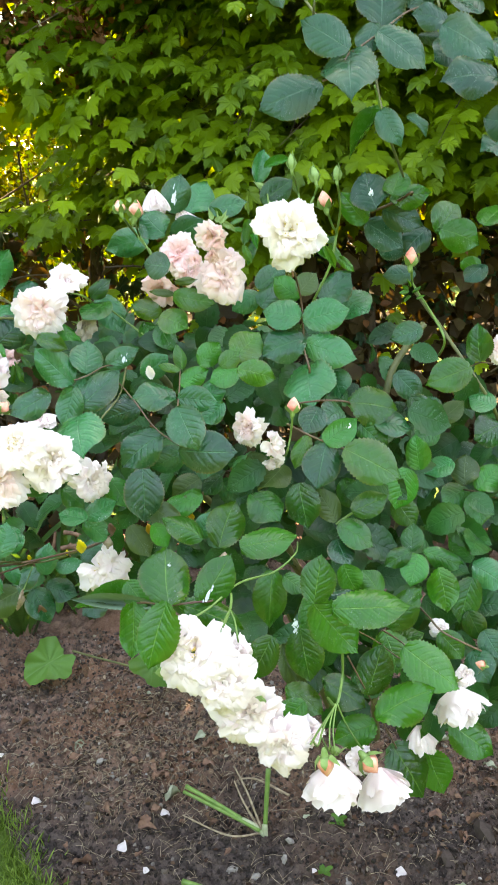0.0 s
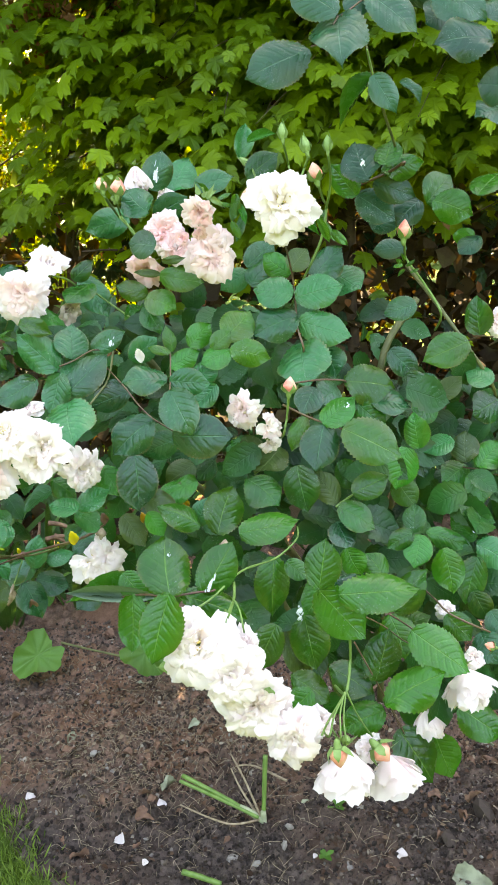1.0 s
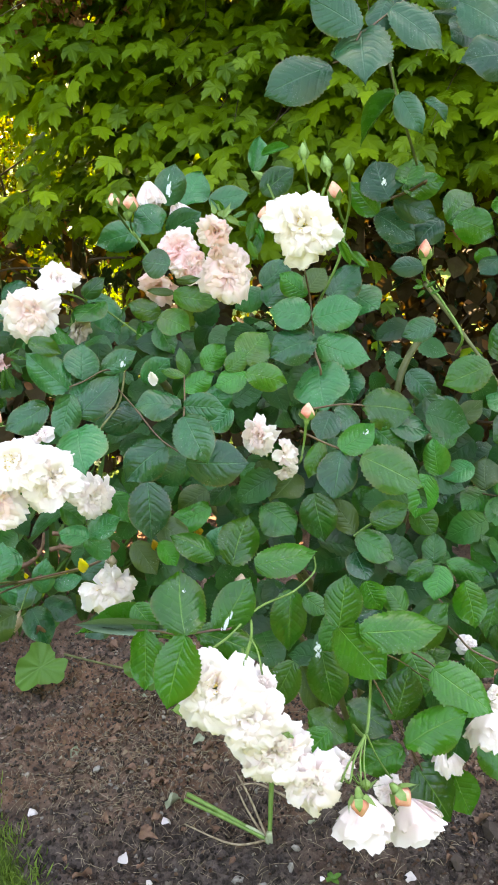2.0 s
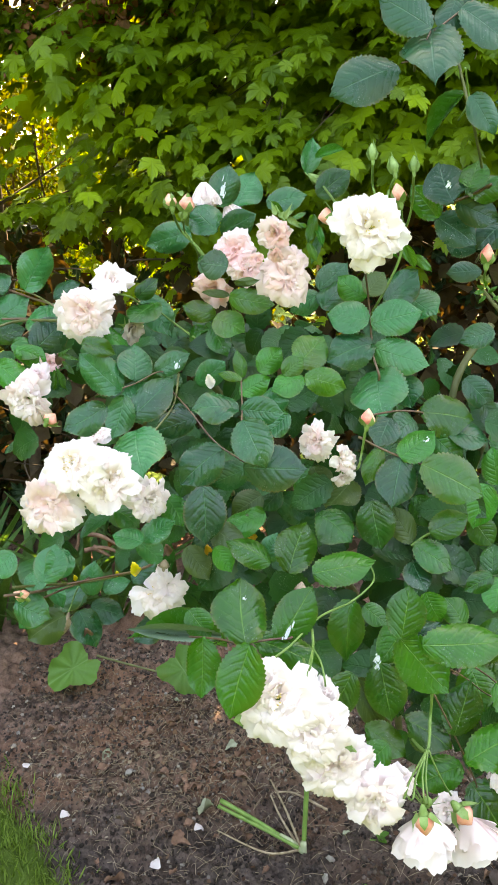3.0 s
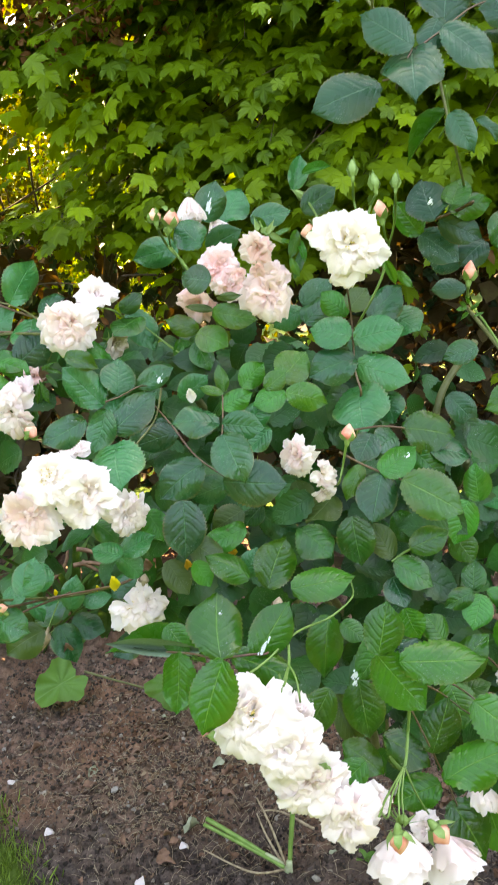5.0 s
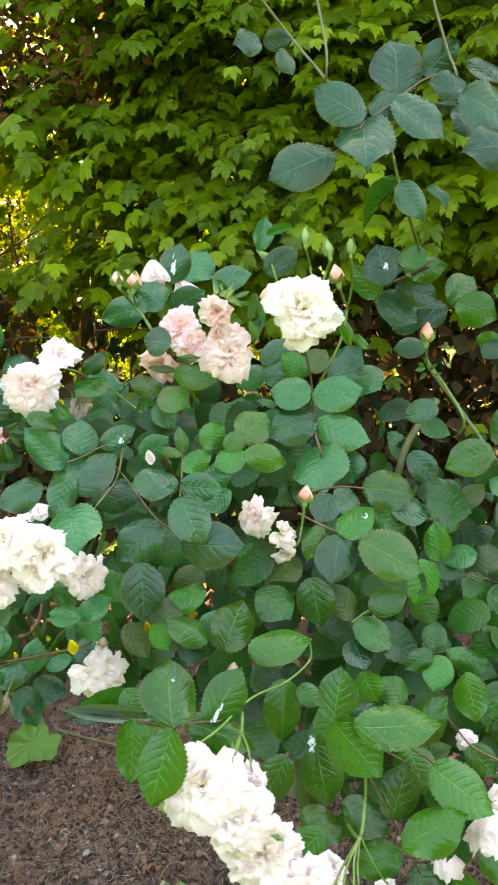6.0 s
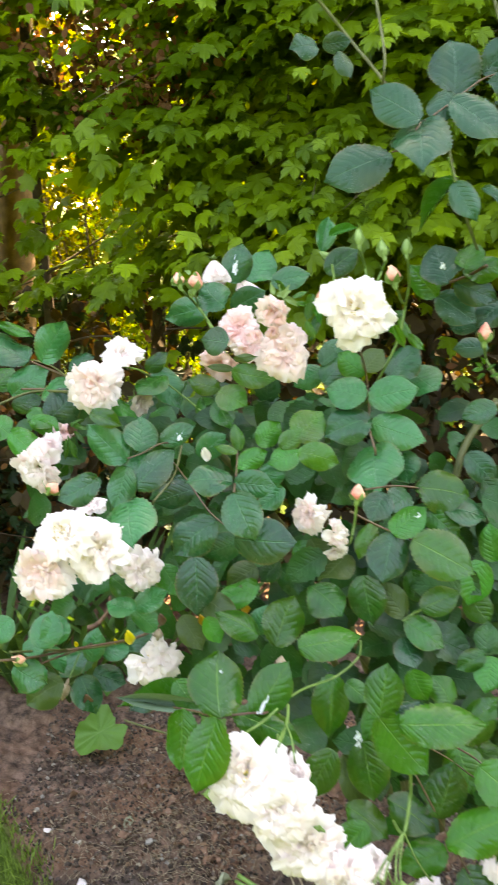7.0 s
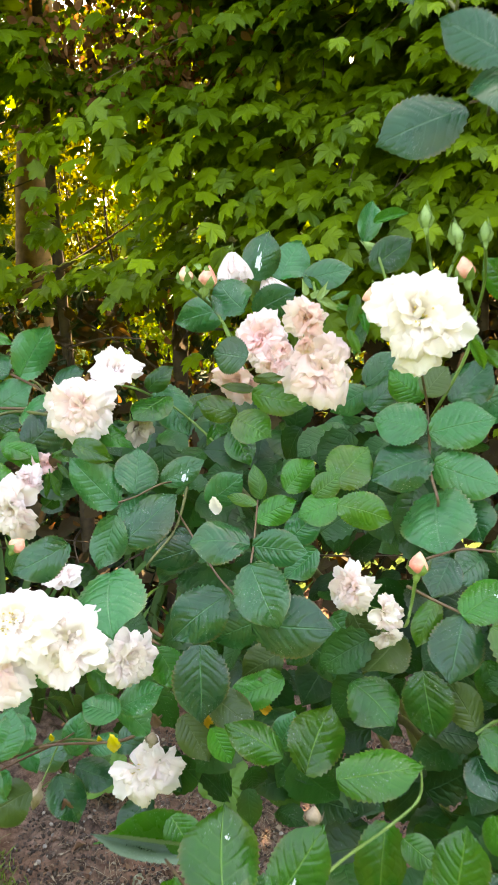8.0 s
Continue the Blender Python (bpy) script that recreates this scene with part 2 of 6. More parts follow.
def ground_material():
    n = Nodes("soil_and_lawn")
    place = n.place_coord()
    big = n.noise(4.0, 4.0, place)
    mid = n.noise(28.0, 5.0, place, 0.65)
    fine = n.noise(210.0, 6.0, place, 0.8)
    soil = n.mix(n.ramp(mid, 0.36, 0.66), (0.037, 0.026, 0.021), (0.205, 0.142, 0.112))
    soil = n.mix(n.math("MULTIPLY", n.ramp(big, 0.45, 0.62), 0.65), soil, (0.180, 0.098, 0.062))
    soil = n.mix(n.math("MULTIPLY", n.ramp(fine, 0.54, 0.72), 0.55), soil, (0.30, 0.225, 0.175))
    soil = n.mix(n.math("MULTIPLY", n.ramp(fine, 0.46, 0.30), 0.9), soil, (0.012, 0.008, 0.007))
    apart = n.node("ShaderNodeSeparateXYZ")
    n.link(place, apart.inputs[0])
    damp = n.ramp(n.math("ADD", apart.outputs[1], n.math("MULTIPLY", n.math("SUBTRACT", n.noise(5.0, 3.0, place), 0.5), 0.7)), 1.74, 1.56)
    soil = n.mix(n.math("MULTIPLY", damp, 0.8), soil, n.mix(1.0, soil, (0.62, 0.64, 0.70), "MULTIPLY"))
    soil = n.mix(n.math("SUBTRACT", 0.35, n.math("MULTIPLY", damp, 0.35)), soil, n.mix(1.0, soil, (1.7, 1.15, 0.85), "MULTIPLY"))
    lawn = n.mix(n.ramp(mid, 0.3, 0.7), (0.05, 0.09, 0.012), (0.11, 0.17, 0.03))
    sep = n.node("ShaderNodeSeparateXYZ")
    n.link(place, sep.inputs[0])
    # the bed: from its cut front edge to beyond the hedge
    wob = n.math("MULTIPLY", n.math("SUBTRACT", n.noise(9.0, 3.0, place), 0.5), 0.12)
    edge = n.math("ADD", n.math("SUBTRACT", sep.outputs[1], n.math("ADD", 0.875, n.math("MULTIPLY", sep.outputs[0], -1.30))), wob)
    edge = n.math("MAXIMUM", edge, n.math("SUBTRACT", sep.outputs[1], 2.15))
    edge2 = n.math("SUBTRACT", sep.outputs[1], 0.62)
    far = n.math("SUBTRACT", n.math("ADD", 3.3, wob), sep.outputs[1])
    bed = n.math("MINIMUM", n.math("MINIMUM", edge, n.math("ADD", edge2, wob)), far)
    colour = n.mix(n.ramp(bed, -0.015, 0.015), lawn, soil)
    height = n.math("ADD", n.math("MULTIPLY", mid, 1.0), n.math("MULTIPLY", fine, 0.8))
    return n.surface(colour, 0.92, n.bump(height, 0.7, 0.008), spec=0.2)


GROUND = ground_material()


# ---- building helpers ----
WORLD_OF = {}


def thing(name, at, label, category, group="", kind=""):
    """An Empty at a thing's base, to which its parts belong."""
    ob = new(name)
    ob.empty_display_size = 0.05
    ob.matrix_basis = Matrix.Translation(at)
    WORLD_OF[ob.name] = Matrix.Translation(at)
    return tagged(ob, label, category, group, kind)


def mesh_of(bm, name, material, smooth=True):
    me = bpy.data.meshes.new(name)
    bm.to_mesh(me)
    bm.free()
    if material:
        me.materials.append(material)
    if smooth:
        me.polygons.foreach_set("use_smooth", [True] * len(me.polygons))
    return me


def part(name, shape, material, parent, label="", m=None, kind=""):
    """Links a bmesh or a shared mesh as one mesh object under a thing or a part, at the world pose m."""
    me = mesh_of(shape, name, material) if isinstance(shape, bmesh.types.BMesh) else shape
    ob = new(name, me)
    m = m or Matrix()
    WORLD_OF[ob.name] = m
    if parent is not None:
        ob.parent = parent
        ob.matrix_basis = WORLD_OF[parent.name].inverted() @ m
    else:
        ob.matrix_basis = m
    return tagged(ob, label, kind=kind)


def curve_points(points, steps=5):
    """A smooth line through the given points."""
    p = [Vector(q) for q in points]
    if len(p) == 2:
        return [p[0].lerp(p[1], i / steps) for i in range(steps + 1)]
    out = []
    for i in range(len(p) - 1):
        a, b = p[i], p[i + 1]
        before, after = p[max(i - 1, 0)], p[min(i + 2, len(p) - 1)]
        for k in range(steps):
            t = k / steps
            out.append(0.5 * (2 * a + (b - before) * t + (2 * before - 5 * a + 4 * b - after) * t * t + (3 * a - before - 3 * b + after) * t ** 3))
    return out + [p[-1]]


def tube(bm, points, r0, r1, sides=6, steps=5, knobbly=0.0):
    line = curve_points(points, steps)
    rings = []
    side = Vector((0.3, 0.2, 0.9))
    for i, q in enumerate(line):
        d = (line[min(i + 1, len(line) - 1)] - line[max(i - 1, 0)]).normalized()
        x = d.cross(side).normalized()
        y = d.cross(x)
        t = i / (len(line) - 1)
        r = (r0 + (r1 - r0) * t) * (1 + knobbly * noise.noise(q * 60))
        rings.append([bm.verts.new(q + r * (x * math.cos(a) + y * math.sin(a))) for a in (2 * math.pi * k / sides for k in range(sides))])
    for a, b in zip(rings, rings[1:]):
        for k in range(sides):
            bm.faces.new((a[k], a[(k + 1) % sides], b[(k + 1) % sides], b[k]))
    bm.faces.new(rings[0][::-1])
    bm.faces.new(rings[-1])
    return bm


def blade_mesh(name, seed, material, rows=26, fold=0.16, droop=0.22, teeth=0.016, pleat=0.005, wide=0.43, point=0.9, ripple=0.03, columns=(-1, -0.55, 0, 0.55, 1), cup=0.0, drawn=0.0, twist=0.0, arch=False, sharp=0.0):
    """A leaf or petal one unit long along y and one wide, facing z."""
    rnd = random.Random(seed)
    phase, lean = rnd.uniform(0, 6), rnd.uniform(-0.05, 0.05)
    bm = bmesh.new()
    uv = bm.loops.layers.uv.new("UVMap")
    grid, marks = [], {}
    for i in range(rows + 1):
        v = i / rows
        k = math.log(0.5) / math.log(wide)
        w = max(math.sin(math.pi * v ** k), 0.0) ** (point + sharp * max(0.0, v - 0.5)) * 0.5 * (1 - drawn * max(0.0, (v - 0.76) / 0.24))
        row = []
        for u in columns:
            edge = abs(u) == 1
            tooth = teeth * (1 if i % 2 else -0.4) * (0 < i < rows) if edge else 0.0
            x = u * (w + tooth * w * 2) + lean * math.sin(math.pi * v)
            y = v - (tooth * 0.6 if edge else 0)
            z = fold * abs(u) * w - droop * (v * v - (v if arch else 0.0)) + cup * (w * u) ** 2 + pleat * math.sin((v * 7 - abs(u) * 1.5) * 6.283) * abs(u)
            z += ripple * math.sin(v * 8 + phase + (2 if u > 0 else 0)) * abs(u) ** 2
            vert = bm.verts.new((x, y, z + twist * (v - 0.4) * x))
            marks[vert] = (0.5 + 0.5 * u, v)
            row.append(vert)
        grid.append(row)
    for a, b in zip(grid, grid[1:]):
        for k in range(len(columns) - 1):
            f = bm.faces.new((a[k], a[k + 1], b[k + 1], b[k]))
            for loop in f.loops:
                loop[uv].uv = marks[loop.vert]
    bmesh.ops.remove_doubles(bm, verts=bm.verts, dist=1e-5)
    return mesh_of(bm, name, material)


def petal_mesh(name, seed, material, incurved=False):
    """A broad rose petal one unit long with a frilled, rolled-back rim, cupped towards z."""
    rnd = random.Random(seed)
    bm = bmesh.new()
    uv = bm.loops.layers.uv.new("UVMap")
    rows, cols = 9, 16
    a, b, c = (rnd.uniform(0, 6.28) for _ in range(3))
    notch, roll, cup, frill, wave = rnd.uniform(0.0, 0.10), rnd.uniform(0.4, 1.9), rnd.uniform(0.35, 0.95), rnd.uniform(0.022, 0.050), rnd.uniform(0.04, 0.09)
    skew = rnd.uniform(-0.10, 0.10)
    if incurved:
        roll, wave, frill, cup = -0.3 * roll - 0.1, wave * 1.1, frill * 1.5, cup * 1.2
    grid, marks = [], {}
    for i in range(rows + 1):
        v = (i / rows) ** 0.85
        half = 0.10 + 0.42 * math.sin(min(v * 1.12, 1.0) * math.pi / 2) ** 0.85
        row = []
        for j in range(cols + 1):
            u = j / cols * 2 - 1
            rim = 1 - 0.30 * abs(u) ** 2.3 - notch * math.exp(-((u - skew) / 0.2) ** 2)
            rim += frill * (math.sin(u * 6 + a) + 0.7 * math.sin(u * 13 + b) + 0.6 * math.sin(u * 23 + c))
            y = v * (1 + (rim - 1) * v ** 1.4)
            x = (u + skew * v) * half
            z = cup * (u * half) ** 2 * (1 - 0.6 * v) + 0.20 * v - roll * max(0.0, v - 0.55) ** 2
            z += wave * v ** 3 * (math.sin(u * 5.5 + b) + 0.6 * math.sin(u * 13 + a) * abs(u))
            vert = bm.verts.new((x, y, z))
            marks[vert] = (0.5 + 0.5 * u, v)
            row.append(vert)
        grid.append(row)
    for p, q in zip(grid, grid[1:]):
        for k in range(cols):
            f = bm.faces.new((p[k], p[k + 1], q[k + 1], q[k]))
            for loop in f.loops:
                loop[uv].uv = marks[loop.vert]
    return mesh_of(bm, name, material)


def maple_template(droop=0.26):
    """Corners, triangles and uv of a toothed leaf one unit long along y, with five broad shallow lobes."""
    lobes = ((-22, 0.45), (36, 0.58), (90, 0.68), (144, 0.58), (202, 0.45))
    rim = [(0.0, -0.30, 0.0)]
    for k, (deg, r) in enumerate(lobes):
        for off, s, lift in ((-20, 0.76, 0.04), (-13, 0.90, 0.03), (-8, 0.84, 0.02), (0, 1.04, -0.06), (8, 0.84, 0.02), (13, 0.90, 0.03), (20, 0.76, 0.04)):
            a = radians(deg + off)
            rim.append((r * s * math.cos(a), r * s * math.sin(a), lift))
        if k < 4:
            a = radians((deg + lobes[k + 1][0]) / 2)
            rim.append((0.40 * math.cos(a), 0.40 * math.sin(a), 0.07))
    pts = [(0.0, 0.0, 0.0)] + [(x, y, lift - droop * (x * x + max(y, 0) ** 2) * 1.6) for x, y, lift in rim]
    pts = [(x, y + 0.36, z + 0.05 * abs(x)) for x, y, z in pts]
    faces = [(0, k, k + 1) for k in range(1, len(rim))] + [(0, len(rim), 1)]
    uvs = [(0.5 + 0.5 * x, min(max(y, 0.0), 1.0)) for x, y, z in pts]
    return np.array(pts), faces, uvs


def template_of(me):
    """The same three from a built mesh."""
    pts = np.array([v.co for v in me.vertices])
    faces = [tuple(p.vertices) for p in me.polygons]
    uvs = [(0.5, 0.5)] * len(pts)
    for loop in me.loops:
        uvs[loop.vertex_index] = tuple(me.uv_layers[0].data[loop.index].uv)
    return pts, faces, uvs


def joined(name, template, poses, material, smooth=True):
    """One mesh of many leaves, stones or blades."""
    pts, faces, uvs = template
    n, k = len(pts), len(poses)
    m = np.array([[list(r) for r in q] for q in poses])
    allp = np.einsum("kij,nj->kni", m[:, :3, :3], pts) + m[:, None, :3, 3]
    starts = (np.arange(k) * n)
    allf = [tuple(int(s) + i for i in f) for s in starts for f in faces]
    me = bpy.data.meshes.new(name)
    me.from_pydata(allp.reshape(-1, 3).tolist(), [], allf)
    layer = me.uv_layers.new(name="UVMap")
    one = np.array([uvs[i] for f in faces for i in f]).ravel()
    layer.data.foreach_set("uv", np.tile(one, k))
    if smooth:
        me.polygons.foreach_set("use_smooth", [True] * len(me.polygons))
    me.materials.append(material)
    return me


def frame_pose(at, along, facing, length, width, thick=None):
    """The pose of a leaf: its base, the way it points, the way it faces."""
    y = Vector(along).normalized()
    z = Vector(facing)
    z = (z - y * z.dot(y)).normalized()
    x = y.cross(z)
    t = length if thick is None else thick
    return Matrix(((x.x * width, y.x * length, z.x * t, at[0]), (x.y * width, y.y * length, z.y * t, at[1]), (x.z * width, y.z * length, z.z * t, at[2]), (0, 0, 0, 1)))


def some_way(rnd, s=1.0):
    return Vector((rnd.gauss(0, s), rnd.gauss(0, s), rnd.gauss(0, s)))


# ---- ground: a soil bed with a cut lawn edge, lawn out to the horizon ----
def rise(x, y):
    """Height of the ground."""
    near = max(0.0, 1 - max(abs(x) / 3.0, abs(y - 1.8) / 3.0))
    bed = 0.055 * max(-0.6, min(0.6, x)) * near
    lumps = 0.020 * noise.noise(Vector((x * 9, y * 9, 0.3))) + 0.030 * noise.noise(Vector((x * 2.6, y * 2.6, 4.0)))
    crumbs = 0.017 * noise.noise(Vector((x * 42, y * 42, 1.7))) + 0.013 * abs(noise.noise(Vector((x * 95, y * 95, 2.2)))) + 0.006 * noise.noise(Vector((x * 190, y * 190, 5.2)))
    hollow = -0.035 * math.exp(-((x + 0.005) ** 2 + (y - 1.60) ** 2) / 0.0030)
    return bed + hollow + (lumps + crumbs) * min(1.0, near * 2.5) - 0.008


def spaced(lo, hi, step, far):
    mid = [lo + step * i for i in range(int((hi - lo) / step) + 1)]
    out, d = [], step
    while d < far:
        d *= 1.7
        out.append(d)
    return [lo - d for d in reversed(out)] + mid + [mid[-1] + d for d in out]


def build_ground():
    xs, ys = spaced(-1.0, 0.85, 0.007, 900.0), spaced(1.2, 2.6, 0.007, 900.0)
    nx = len(xs)
    pts = [(x, y, rise(x, y)) for y in ys for x in xs]
    faces = [(j * nx + i, j * nx + i + 1, (j + 1) * nx + i + 1, (j + 1) * nx + i) for j in range(len(ys) - 1) for i in range(nx - 1)]
    me = bpy.data.meshes.new("ground")
    me.from_pydata(pts, [], faces)
    me.polygons.foreach_set("use_smooth", [True] * len(faces))
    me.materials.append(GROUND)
    tagged(new("ground", me), "dark crumbly garden soil beside a mown lawn", "ground", kind="structure")


build_ground()


def sky_block(name, x, y, wide, deep, tall):
    """A plain unseen hedge-like block, added round the lawn to cut low sky light."""
    bm = bmesh.new()
    bmesh.ops.create_cube(bm, size=1.0, matrix=Matrix.Translation((x, y, tall / 2 - 0.05)) @ Matrix.Diagonal((wide, deep, tall, 1)))
    bmesh.ops.subdivide_edges(bm, edges=bm.edges[:], cuts=24, use_grid_fill=True)
    for v in bm.verts:
        v.co += Vector((noise.noise(v.co * 2), noise.noise(v.co * 2 + Vector((5, 0, 0))), 0.5 * noise.noise(v.co * 2 + Vector((0, 5, 0))))) * 0.16
    tagged(new(name, mesh_of(bm, name, SKY_BLOCK_GREEN)), "plain dark green block added unseen round the lawn to cut low sky light", "hedge", kind="structure")


SKY_BLOCK_GREEN = stem_material("sky_block_green", (0.02, 0.05, 0.012), (0.06, 0.12, 0.03), 14.0, 0.8)
# Three unseen blocks, added so that more light falls from above.
sky_block("wall_south", 0.0, -6.5, 16.0, 1.0, 3.6)
sky_block("wall_west", -8.0, -1.6, 1.0, 9.0, 3.6)
sky_block("wall_east", 8.0, -1.6, 1.0, 9.0, 3.6)

# ---- leaf shapes shared by the plants ----
ROSE_SHAPES = {}
for tone, material in (("t", ROSE_TEAL), ("b", ROSE_GREY), ("d", ROSE_DEEP), ("g", ROSE_LEAF), ("f", ROSE_FRESH), ("o", ROSE_OLIVE), ("u", UNDERSIDE)):
    ROSE_SHAPES[tone] = [blade_mesh("rose_leaf", 10 + k, material, fold=(0.30, 0.55, 0.12, 0.70, 0.42, 0.22, 0.85, -0.15)[k], droop=(0.16, 0.34, 0.06, 0.24, 0.42, 0.10, 0.20, 0.28)[k], cup=(-0.7, -0.9, -0.5, -0.6, -1.1, -0.8, -0.5, -0.3)[k],
                                    wide=(0.46, 0.42, 0.48, 0.44, 0.45, 0.50, 0.43, 0.46)[k], point=(0.55, 0.62, 0.50, 0.60, 0.55, 0.50, 0.66, 0.56)[k], teeth=0.025, rows=34, sharp=(0.7, 0.5, 0.9, 0.6, 0.8, 1.0, 0.5, 0.7)[k], drawn=(0.32, 0.42, 0.20, 0.36, 0.30, 0.20, 0.42, 0.3)[k], pleat=0.006, ripple=(0.03, 0.05, 0.03, 0.06, 0.04, 0.07, 0.03, 0.05)[k],
                                    columns=(-1, -0.72, -0.38, 0, 0.38, 0.72, 1), arch=True, twist=(0.2, -0.4, 0.5, -0.15, 0.35, -0.55, 0.1, 0.3)[k]) for k in range(8)]
FILL_LEAF = template_of(blade_mesh("fill_leaf", 5, None, rows=14, columns=(-1, 0, 1), teeth=0.04, point=0.62, drawn=0.4))
MAPLE_LEAF = maple_template()
SMALL_LEAF = template_of(blade_mesh("small_leaf", 6, None, rows=4, columns=(-1, 0, 1), teeth=0.0, point=0.8))
VIEWPOINT = Vector((0.02, 0.06, 1.38))

# ---- the rose bush ----
ROSE = thing("rose_bush", (0.28, 1.85, rise(0.28, 1.85)), "large rose bush with glossy leaves and drooping cream-white blooms", "rose bush")
leaf_dice = random.Random(21)


def leaf(bx, by, bz, tx, ty, tz, width, tone="g"):
    """One leaflet of the bush, from its base to its tip."""
    base, tip = Vector((bx, by, bz)), Vector((tx, ty, tz))
    seen = (VIEWPOINT - base).normalized()
    facing = seen + Vector((0, 0, 0.34)) + some_way(leaf_dice, 0.27)
    flat = facing - (tip - base) * facing.dot(tip - base) / (tip - base).length_squared
    width /= max(0.78, seen.dot(flat.normalized())) ** 0.8
    k = leaf_dice.randrange(8)
    shape = ROSE_SHAPES[tone][(0, 2, 4, 5)[k % 4] if width > 0.60 * (tip - base).length else k]
    label = {"b": "glossy leaf with sky sheen and shade in its grey-blue colour", "d": "deep green glossy leaf with a pale midrib", "f": "fresh light green leaf", "o": "olive yellowing leaf", "u": "pale underside of a folded leaf"}.get(tone, "")
    part("leaf", shape, None, ROSE, label, frame_pose(base, tip - base, facing, (tip - base).length, width))


def stem(r0, r1, *points, material=GREEN_STEM, name="stem"):
    part(name, tube(bmesh.new(), points, r0, r1, 6, 6, 0.12), material, ROSE)


PETALS = {}
for shade, material in (("cream", CREAM), ("white", WHITE), ("blush", BLUSH), ("peach", PEACH), ("faded", FADED)):
    PETALS[shade] = [petal_mesh("petal", 40 + k, material) for k in range(9)]
BELL_PETALS = [petal_mesh("petal", 60 + k, WHITE, True) for k in range(7)]


def flower_base(size):
    bm = bmesh.new()
    bmesh.ops.create_uvsphere(bm, u_segments=8, v_segments=6, radius=size * 0.075, matrix=Matrix.Translation((0, 0, -size * 0.13)))
    for k in range(5):
        a = k * 1.2566 + 0.3
        d = Vector((math.cos(a), math.sin(a), 0))
        s = Vector((-d.y, d.x, 0)) * size * 0.05
        b, e = d * size * 0.06 - Vector((0, 0, size * 0.10)), d * size * 0.34 - Vector((0, 0, size * 0.18))
        v = [bm.verts.new(q) for q in (b - s, b + s, e)]
        bm.faces.new(v)
    return bm


def stamens(size, rnd):
    bm = bmesh.new()
    for k in range(16):
        a, r = rnd.uniform(0, 6.28), rnd.uniform(0.02, 0.10) * size
        p = Vector((r * math.cos(a), r * math.sin(a), 0))
        q = p * 1.7 + Vector((0, 0, size * rnd.uniform(0.12, 0.19)))
        tube(bm, (p, q), size * 0.006, size * 0.005, 3, 1)
        bmesh.ops.create_icosphere(bm, subdivisions=1, radius=size * 0.013, matrix=Matrix.Translation(q))
    return bm


flower_count = [0]
# petal rings: count, way out, tilt from the axis, length
OPEN = ((7, 0.04, 94, 0.48), (8, 0.05, 88, 0.44), (8, 0.06, 82, 0.38), (8, 0.07, 78, 0.33), (8, 0.07, 74, 0.28), (7, 0.06, 69, 0.23), (6, 0.04, 64, 0.18), (5, 0.01, 56, 0.13))
BELL = ((5, 0.05, 76, 0.48), (7, 0.05, 66, 0.57), (7, 0.04, 55, 0.60), (6, 0.035, 42, 0.58), (5, 0.02, 26, 0.50))
STAR = ((4, 0.03, 96, 0.56), (5, 0.04, 82, 0.50), (5, 0.03, 60, 0.42), (5, 0.02, 36, 0.32))
FORMS = {"open": OPEN, "bell": BELL, "star": STAR}


def rose(x, y, z, size, fx, fy, fz, shade="cream", openness=1.0, heart=None, ragged=0.0, flop=0.22, form="open"):
    """A double bloom at its middle, of that width, facing (fx, fy, fz); a bell hangs and shows the backs of its petals, a star has lost many."""
    flower_count[0] += 1
    rnd = random.Random(100 + flower_count[0])
    axis = Vector((fx, fy, fz)).normalized()
    turn = axis.to_track_quat("Z", "Y").to_matrix().to_4x4()
    at = Vector((x, y, z)) - axis * size * (0.26 if form == "bell" else 0.06)
    m = Matrix.Translation(at) @ turn
    label = {"cream": "open cream-white double rose", "white": "open white double rose", "blush": "pale blush-pink double rose", "peach": "half-open peach-pink rose", "faded": "withered pinkish rose"}[shade]
    body = part("flower", flower_base(size), CALYX, ROSE, "drooping white double rose" if form == "bell" else label, m)
    if openness > 0.97 and not ragged:
        part("stamen_tuft", stamens(size, rnd), STAMEN, body, "", m)
    for ring, (count, out, tilt, reach) in enumerate(FORMS[form]):
        for k in range(count):
            if rnd.random() < max(ragged, 0.05):
                continue
            a = 6.2832 * (k + 0.5 * (ring % 2) + rnd.uniform(-0.32, 0.32)) / count + ring * 1.3
            radial = Vector((math.cos(a), math.sin(a), 0))
            t = radians(max(4, tilt * openness + rnd.uniform(-19, 19) * (0.5 if form == "bell" else 1.0)))
            up = Vector((0, 0, 1))
            along = up * math.cos(t) + radial * math.sin(t)
            facing = up * math.sin(t) - radial * math.cos(t) + some_way(rnd, 0.06 if form == "bell" else 0.24 + 0.045 * ring)
            length = size * reach * rnd.uniform(0.78, 1.18) * (1.0 if openness > 0.6 else 1.35)
            hang = Vector((0, 0, -flop * rnd.uniform(0.2, 1.3) * reach / 0.5))
            way = (turn.to_3x3() @ along) + hang
            root = m @ (radial * size * out * rnd.uniform(0.6, 1.5) + up * size * (0.016 * ring if form == "open" else 0.0))
            q = frame_pose(root, way, turn.to_3x3() @ facing, length, length * {"open": rnd.uniform(0.62, 0.95) if ring < 3 else rnd.uniform(0.8, 1.25), "bell": rnd.uniform(0.85, 1.2), "star": rnd.uniform(0.5, 0.85)}[form])
            choice = BELL_PETALS if form == "bell" else PETALS[heart if heart and ring > 1 else shade]
            part("petal", choice[rnd.randrange(len(choice))], None, body, "", q)


